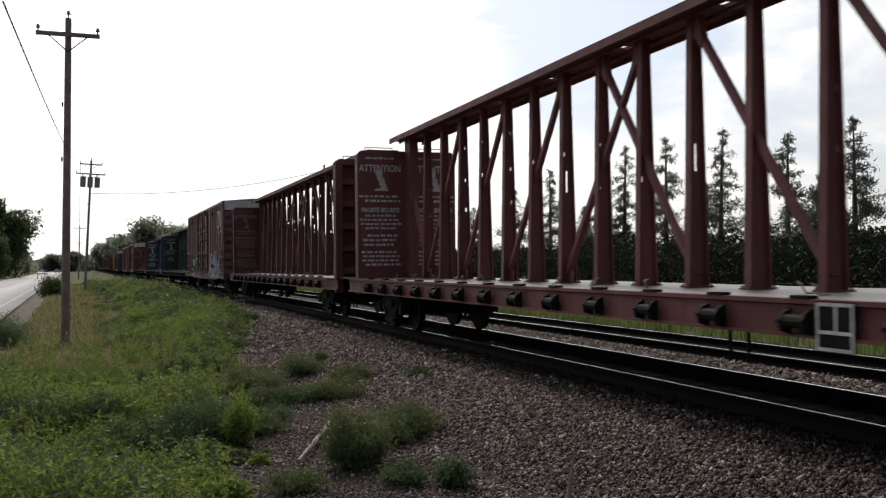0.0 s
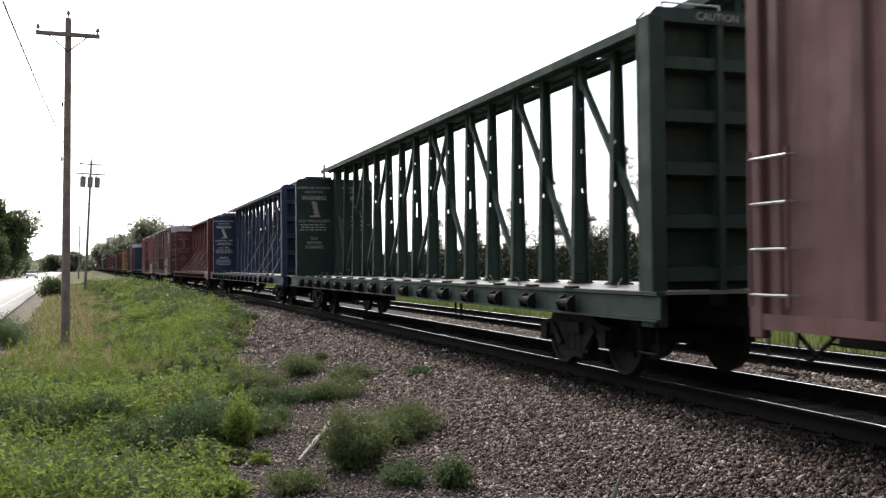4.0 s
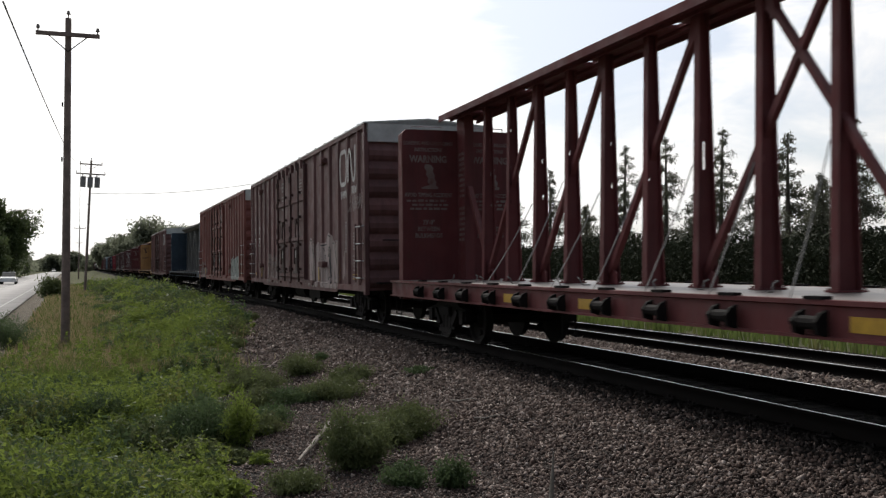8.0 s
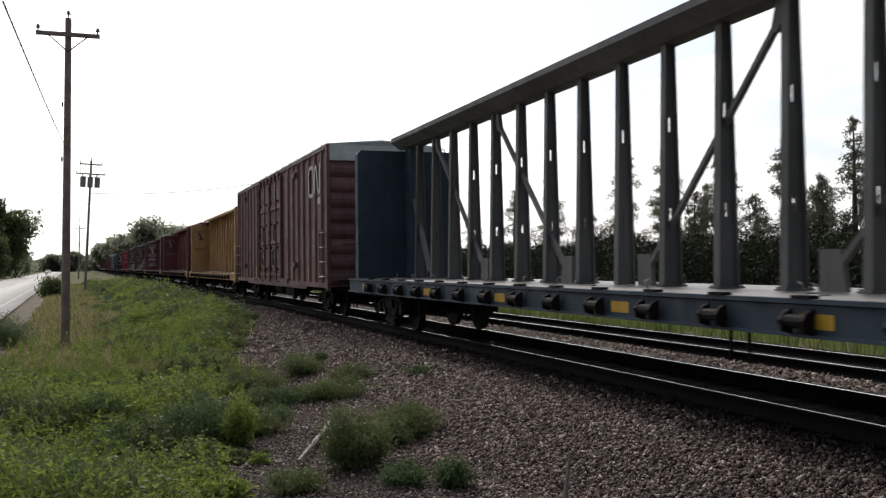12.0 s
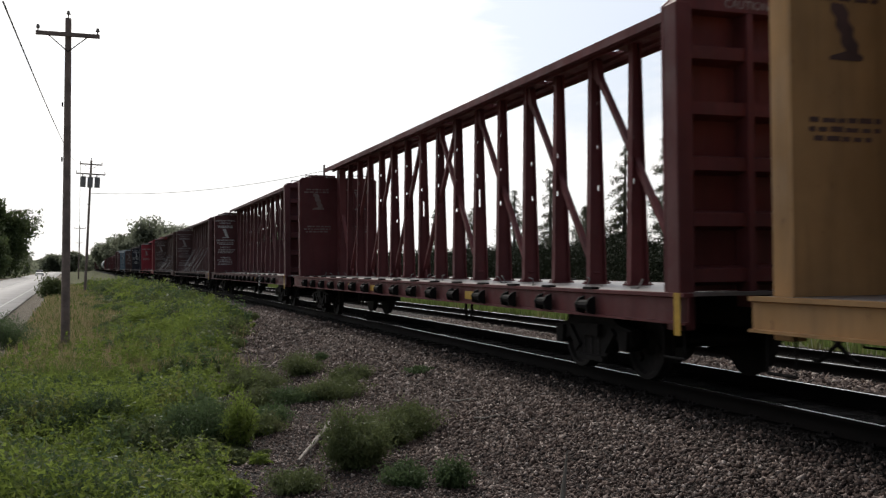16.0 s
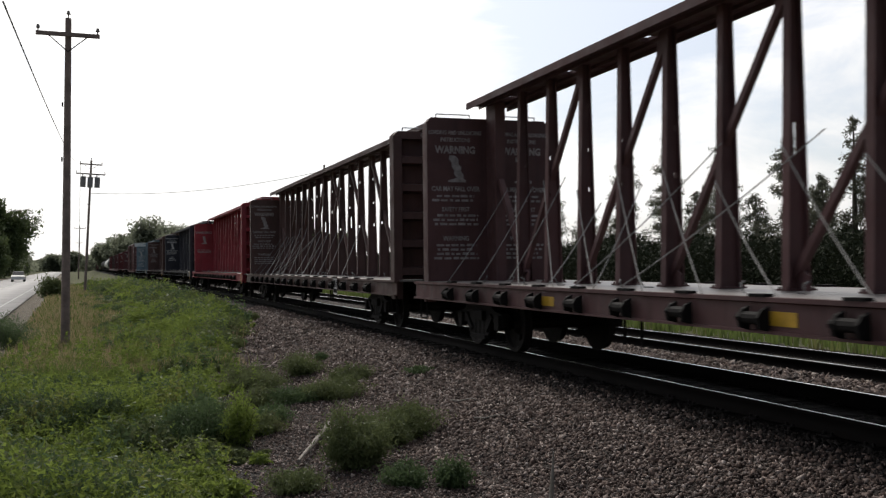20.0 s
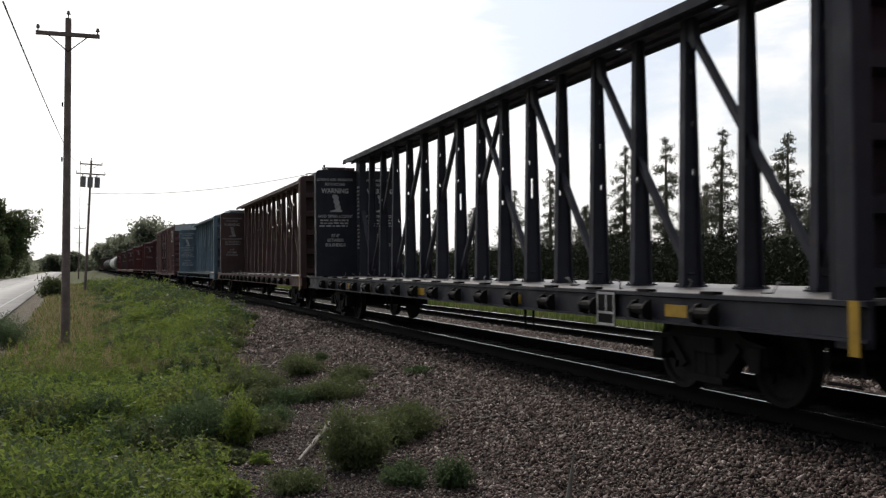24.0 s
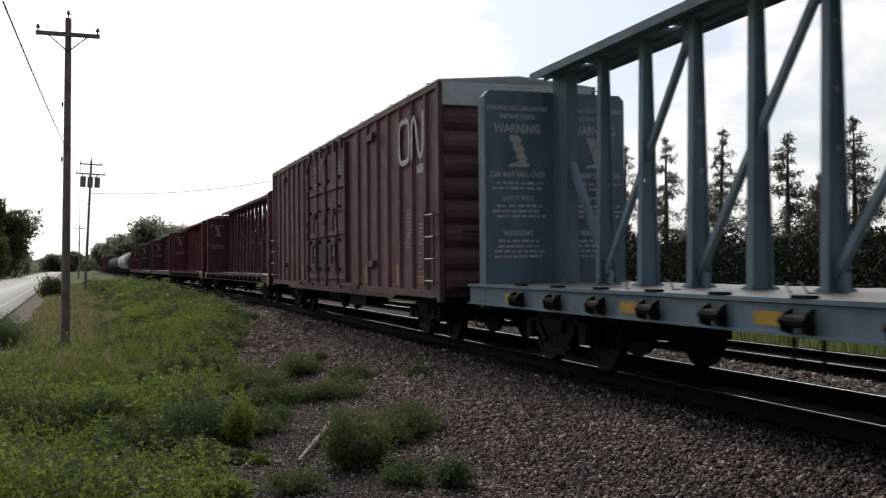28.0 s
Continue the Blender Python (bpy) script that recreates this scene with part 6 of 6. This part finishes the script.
# ---- the cars in their order ----
RED_D = weathered("oxide_red_paint", (0.128, 0.033, 0.034))
RED_E = weathered("dull_maroon_paint", (0.108, 0.038, 0.040))
BROWN_D = weathered("dark_brown_paint", (0.092, 0.050, 0.045))
GREEN_D = weathered("dark_green_paint", (0.022, 0.040, 0.030), fade=1.25)
BLUE = weathered("faded_blue_paint", (0.030, 0.040, 0.078))
RED_B = weathered("bright_red_paint", (0.26, 0.035, 0.045))
SLATE = weathered("slate_blue_paint", (0.034, 0.050, 0.072))
GREY_POST = weathered("grey_frame_paint", (0.105, 0.102, 0.098))
YELLOW = weathered("ochre_yellow_paint", (0.37, 0.205, 0.085))
NAVY = weathered("navy_paint", (0.034, 0.033, 0.043))
TEAL = weathered("pale_teal_paint", (0.150, 0.205, 0.245))
BOX_BROWN = weathered("boxcar_brown_paint", (0.152, 0.073, 0.070), grime=0.6)
BOX_RED = weathered("boxcar_red_paint", (0.195, 0.070, 0.060), grime=0.45)
BOX_CN = weathered("boxcar_red_brown_paint", (0.128, 0.062, 0.060), grime=0.6, fade=1.6)
TANK_W = weathered("white_tank_paint", (0.62, 0.61, 0.58), grime=0.4)
TANK_B = weathered("black_tank_paint", (0.03, 0.03, 0.03))
G_LILAC = spray("lilac_spray_paint", (0.40, 0.25, 0.40), (0.30, 0.25, 0.40), (0.26, 0.38, 0.40))
G_BLUE = spray("blue_spray_paint", (0.13, 0.26, 0.32), (0.20, 0.32, 0.36), (0.16, 0.17, 0.36))
G_SAND = spray("sand_spray_paint", (0.31, 0.28, 0.16), (0.26, 0.25, 0.13), (0.36, 0.31, 0.12))
G_WHITE = plain("white_spray_paint", (0.50, 0.50, 0.49), 0.6, 0, 0.2, 2, 0)
G_GREY = spray("grey_spray_paint", (0.085, 0.078, 0.080), (0.060, 0.056, 0.058), (0.13, 0.122, 0.125))
G_BLACK = plain("black_spray_paint", (0.030, 0.028, 0.032), 0.6, 0, 0.2, 2, 0)
G_PALE = spray("pale_spray_paint", (0.34, 0.36, 0.33), (0.40, 0.40, 0.37), (0.28, 0.31, 0.30))
G_SMEAR = spray("faint_pale_smear", (0.24, 0.19, 0.175), (0.20, 0.13, 0.12), (0.16, 0.075, 0.065))
G_PINK = spray("dusty_pink_spray_paint", (0.40, 0.31, 0.29), (0.34, 0.27, 0.26), (0.43, 0.36, 0.34))


def both(*makers):
    def draw(car, h, ribs):
        for f in makers:
            f(car, h, ribs)
    return draw


TAG_1 = both(mural(lambda h: -h + 5.05, 3.0, 0.90, 1.22, "KVOST", (G_LILAC, G_BLUE, G_LILAC, G_LILAC), G_BLACK, 11, 0.30, 0.06, G_SAND, G_WHITE),
             mural(lambda h: -h + 2.85, 1.8, 0.82, 0.95, "AO", (G_BLUE,), G_BLACK, 18, 0.34, 0.06, G_SAND, G_WHITE),
             mural(lambda h: h - 5.0, 5.6, 0.86, 1.12, "ACTIAKN", (G_GREY, G_PALE, G_BLACK, G_GREY), G_WHITE, 12, 0.25, 0.045, G_GREY, None, G_BLACK),
             scribble(lambda h: -h + 1.75, 1.75, 0.55, 0.55, 4, G_PINK, 5, 0.016),
             scribble(lambda h: 1.2, 3.75, 0.9, 0.35, 3, G_SAND, 6, 0.014))
TAG_2 = both(mural(lambda h: -h + 4.85, 3.7, 0.90, 1.20, "NITEN", (G_PINK,), G_GREY, 13, 0.26, 0.04, None, None, G_PINK),
             mural(lambda h: h - 5.6, 2.8, 0.90, 0.8, "OVST", (G_SMEAR,), G_GREY, 14, 0.12, 0.02, G_SMEAR, None),
             scribble(lambda h: -h + 0.95, 2.80, 1.3, 0.48, 6, G_PINK, 7, 0.018), scribble(lambda h: -h + 2.35, 1.15, 0.30, 0.7, 3, G_PINK, 8, 0.016))
TAG_3 = both(mural(lambda h: -h + 3.15, 2.3, 0.90, 0.86, "EVK", (G_PALE,), G_GREY, 21, 0.25, 0.035, G_PALE),
             scribble(lambda h: -h + 1.2, 1.75, 0.3, 0.35, 3, G_SMEAR, 9, 0.018), scribble(lambda h: -h + 5.0, 1.1, 0.6, 0.3, 3, G_SMEAR, 10, 0.018))
TAG_4 = mural(lambda h: h - 1.9, 2.2, 0.90, 0.75, "ASE", (G_SMEAR,), G_SMEAR, 16, 0.22, 0.02, G_SMEAR)

STRAPS_A = [(-8.1 + 1.25 * i, -9.0 + 1.25 * i) for i in range(13)]
STRAPS_B = [(-3.6, -6.2), (-1.8, -4.4), (1.2, -0.6)]
STRAPS_C = [(9.4 - 1.25 * i, 6.4 - 1.2 * i) for i in range(9)] + [(9.8, 9.7), (8.6, 8.2), (7.3, 6.9), (6.1, 5.4), (4.9, 4.0), (3.0, 4.6), (1.2, 3.4)]

L_CB = "weathered %s centre-beam lumber flatcar, empty, rolling on the near track"
centerbeam(1.10, weathered("dusty_red_paint", (0.150, 0.050, 0.050)), L_CB % "dusty red", "attention", M_STENCIL, placard=-6.1, plates=())
centerbeam(25.65, RED_E, L_CB % "maroon", "attention", G_SMEAR, plates=())
boxcar(50.1, BOX_BROWN, "brown boxcar with lilac and blue graffiti and a galvanised roof", M_ROOFCAP, TAG_1, logo=True, web=True, gap=1.03)
centerbeam(70.52, GREEN_D, L_CB % "dark green", "tip", plates=())
centerbeam(95.27, BLUE, L_CB % "faded blue", "fall", M_STENCIL, straps=[(-4.0, -6.5), (1.0, -1.5), (-2.6, -5.4), (-6.2, -8.9)], plates=(), placard=-6.25, mark=(("735769", 7.48), ("", 8.62)))
centerbeam(119.73, RED_D, L_CB % "dark red", "tip", G_SMEAR, plates=(4.95, 2.4, -2.5, -5.0), straps=STRAPS_A, panel_text=True)
boxcar(144.54, BOX_CN, "brown boxcar streaked grey, with pink graffiti", M_ROOFCAP, TAG_2, logo=True, gap=1.03, note=True, web=True, mark_size=0.48, mark=(("793", 0.95, 2.36), ("737", 1.93, 2.36)))
boxcar(165.29, BOX_RED, "faded red boxcar with small white graffiti", M_ROOFCAP, both(TAG_3, TAG_4), mark=(("11", 0.82, 2.04), ("21", 1.75, 2.04), ("37", 2.65, 2.04)))
centerbeam(185.47, SLATE, "dark blue centre-beam lumber flatcar with grey slotted posts", None, frame_paint=GREY_POST, slots=True, plates=(10.0, 5.1, 1.4, -2.4, -5.8))
boxcar(210.5, BOX_CN, "brown boxcar streaked grey with a white painted mark", M_ROOFCAP, logo=True)
centerbeam(231.19, YELLOW, L_CB % "ochre yellow", "plain", BROWN_D)
centerbeam(255.42, RED_D, L_CB % "dark red", "plain", G_SMEAR, plates=(8.6, 3.65, 1.4, -5.0))
centerbeam(280.08, RED_E, L_CB % "maroon", "fall", M_STENCIL, placard=-6.0, mark=(("", 8.3),))
centerbeam(304.51, weathered("brownish_maroon_paint", (0.096, 0.046, 0.045)), L_CB % "brownish maroon", "fall", placard=-6.0, straps=STRAPS_C)
centerbeam(329.06, BROWN_D, L_CB % "dark brown", "fall", plates=(), placard=-6.0, straps=STRAPS_C + STRAPS_B[:3])
centerbeam(353.6, RED_B, L_CB % "bright red", "red", panel_text=True)
centerbeam(378.22, NAVY, L_CB % "navy", "tip", M_STENCIL, mark=(("732", 5.75), ("678", 5.0), ("", 6.5)), placard=-7.3, plates=(8.3, 6.3, 4.45, 0.3, -4.4, -8.75), panel_text=True)
centerbeam(402.7, BROWN_D, L_CB % "brown", "tip", panel_text=True)
centerbeam(427.52, TEAL, L_CB % "pale teal", "fall", M_STENCIL, plates=(9.75, 6.15, 3.6, -3.7, -8.5))
boxcar(451.78, BOX_CN, "brown boxcar streaked grey with a white painted mark", M_ROOFCAP, logo=True)
lead = 472.3
for i, (m, w) in enumerate(((RED_E, "maroon"), (RED_D, "dark red"), (RED_E, "maroon"), (BROWN_D, "dark brown"), (RED_D, "dark red"))):
    centerbeam(lead, m, L_CB % w, "plain", full=i < 2)
    lead += 24.54
for m, w in ((TANK_B, "black"), (TANK_W, "white"), (TANK_W, "white"), (TANK_B, "black"), (TANK_B, "black"), (TANK_B, "black"), (TANK_B, "black")):
    tank_car(lead, m, "%s tank car far back in the train" % w)
    lead += 18.6
for m, w in ((BROWN_D, "dark brown"), (RED_E, "maroon"), (BROWN_D, "dark brown"), (RED_D, "dark red"), (BROWN_D, "dark brown"), (RED_E, "maroon")):
    boxcar(lead + 0.8, m, "%s boxcar far back in the train" % w, end_ink=False)
    lead += 20.6

make_ties()


# ---- ballast stones ----
def stone_shapes(rng, k=20):
    """Broken stones: sharp-cornered lumps of eight faces."""
    base = np.array([(1, 0, 0), (-1, 0, 0), (0, 1, 0), (0, -1, 0), (0, 0, 1), (0, 0, -1)]) * 0.62
    faces = np.array([(0, 2, 4), (2, 1, 4), (1, 3, 4), (3, 0, 4), (2, 0, 5), (1, 2, 5), (3, 1, 5), (0, 3, 5)])
    shapes = []
    for _ in range(k):
        v = base * rng.uniform(0.55, 1.2, (6, 1)) + rng.normal(0, 0.16, (6, 3))
        shapes.append(v * rng.uniform(0.65, 1.35, 3) * np.array([1, 1, 0.85]))
    return shapes, faces


def turns(rng, n):
    q = rng.normal(size=(n, 4))
    q /= np.linalg.norm(q, axis=1, keepdims=True)
    w, x, y, z = q.T
    return np.stack([np.stack([1 - 2 * (y * y + z * z), 2 * (x * y - z * w), 2 * (x * z + y * w)], 1),
                     np.stack([2 * (x * y + z * w), 1 - 2 * (x * x + z * z), 2 * (y * z - x * w)], 1),
                     np.stack([2 * (x * z - y * w), 2 * (y * z + x * w), 1 - 2 * (x * x + y * y)], 1)], 1)


def make_ballast():
    rng = np.random.default_rng(12)
    shapes, faces = stone_shapes(rng)
    for y0, y1, n, size, d0, d1, m, nm, lb in (
            (5.0, 9.5, 30000, 0.034, 1.15, 0.0, M_STONE, "ballast_stones", "loose crushed grey and brown ballast stones"),
            (9.5, 15.0, 34000, 0.036, 1.15, 0.0, M_STONE, "ballast_stones", "loose crushed grey and brown ballast stones"),
            (15.0, 24.0, 24000, 0.046, 1.15, 0.0, M_STONE, "ballast_stones", "loose crushed grey and brown ballast stones"),
            (24.0, 40.0, 11000, 0.066, 1.15, 0.0, M_STONE, "ballast_stones", "loose crushed grey and brown ballast stones"),
            (5.0, 18.0, 4500, 0.038, 0.95, 1.62, M_OILSTONE_SHADED, "oily_stones", "oily stones at the ends of the ties, blackened for shade"),
            (6.0, 30.0, 12000, 0.060, -3.0, -1.5, M_STONE, "ballast_stones", "loose brown ballast stones between the two tracks")):
        y = rng.uniform(y0, y1, n)
        e = np.array([gravel_edge(v) + 0.35 for v in y]) if not d1 else np.full(n, d1)
        d = d0 + (e - d0) * rng.uniform(0, 1, n) ** (1.05 if not d1 else 1.0)
        keep = rng.uniform(0, 1, n) < np.clip((e - d) / 1.5 + 0.25, 0, 1) * np.clip((d - d0) / 0.6, 0, 1) if not d1 else np.full(n, True)
        if not d1:
            keep &= (y > 5.6 + 0.9 * (d - 2)) | (rng.uniform(0, 1, n) < 0.3)
        y, d = y[keep], d[keep]
        x = np.array([rail_x(v) for v in y]) - d
        z = np.array([land_z(a, b) for a, b in zip(x, y)])
        s = size * rng.uniform(0.55, 1.5, len(x)) * np.where(d > 3.8, 0.7, 1.0)
        R = turns(rng, len(x))
        pick = rng.integers(0, len(shapes), len(x))
        vs = np.einsum("nij,nkj->nki", R, np.array(shapes)[pick]) * s[:, None, None]
        vs += np.stack([x, y, z + s * 0.12], 1)[:, None, :]
        f = faces[None] + (np.arange(len(x)) * len(shapes[0]))[:, None, None]
        ob = new(nm, raw_mesh(nm, vs.reshape(-1, 3), f.reshape(-1, 3)))
        tagged(dress(ob, m), lb, "ballast", kind="stuff")
    # the largest, nearest stones, one by one
    meshes = []
    for i, sh in enumerate(shapes):
        me = raw_mesh("stone", sh, faces)
        me.materials.append(M_STONE)
        meshes.append(me)
    rnd = random.Random(31)
    for i in range(280):
        y = rnd.uniform(6.5, 11.5)
        x = rail_x(y) - rnd.uniform(1.9, 4.4)
        s = rnd.uniform(0.045, 0.065)
        ob = new("stone", meshes[i % len(meshes)])
        ob.parent = ground
        ob.matrix_basis = pose(x, y, land_z(x, y) + s * 0.22, rnd.uniform(0, 360), rnd.uniform(0, 360), rnd.uniform(0, 360)) @ Matrix.Scale(s, 4)


make_ballast()


# ---- what moves ----
def motions():
    for car, mid in ROLLING:
        walk(car, [(float(t), on_line(mid - run(t))) for t in range(29)])
    for ws, k, s in TURNING:
        rows, spin = [], None
        for i in range(0, 841):
            t = i / 30
            if 0.5 < s - run(t) < 46:
                a = math.degrees(run(t) / R_WHEEL)
                if not rows and t > 0:
                    rows.append((0.0, pose(0, k, R_WHEEL, a, 0, 0)))
                rows.append((t, pose(0, k, R_WHEEL, a, 0, 0)))
        if rows:
            last = rows[-1]
            if last[0] < 27.9:
                rows.append((28.0, last[1]))
            walk(ws, rows)
    # cars coming along the road
    def drive(car, way, lane, turn):
        walk(car, [(float(t), pose(road_x(y) - lane, y, -0.6, 0, 0, turn)) for t, y in way])
    drive(CAR_1, ((0, 278), (1, 265), (2, 250), (3, 228), (6, 164), (8, 129), (10, 92), (14, 12), (18, -70), (28, -270)), 4.3, 2.6)
    drive(CAR_2, ((0, 690), (6, 570), (8, 505), (10, 425), (12, 370), (15, 288), (16, 262), (17, 238), (18, 212), (20, 153), (22, 98), (25, 10), (28, -80)), 4.3, 2.6)
    drive(CAR_3, ((0, 420), (4, 500), (28, 980)), 1.9, 182.6)
    # the stalk, bent by the wind of the train
    px = ((0.0, 3), (0.5, 24), (1.2, 6), (2.0, 0), (3.0, 8), (3.4, 22), (4.4, 10), (5.6, 6), (6.6, 2), (8.0, -2), (9.4, 4), (10.2, -1), (12.0, 2), (15.0, 4), (17.0, -3), (19.0, -5), (20.0, -2), (21.5, 6), (23.6, 3), (25.0, 3), (26.2, -7), (26.8, -9), (28.0, 6))
    walk(STALK, [(t, pose(1.33, 2.92, -0.05, 4, 0.9 * a, -18)) for t, a in px])


motions()
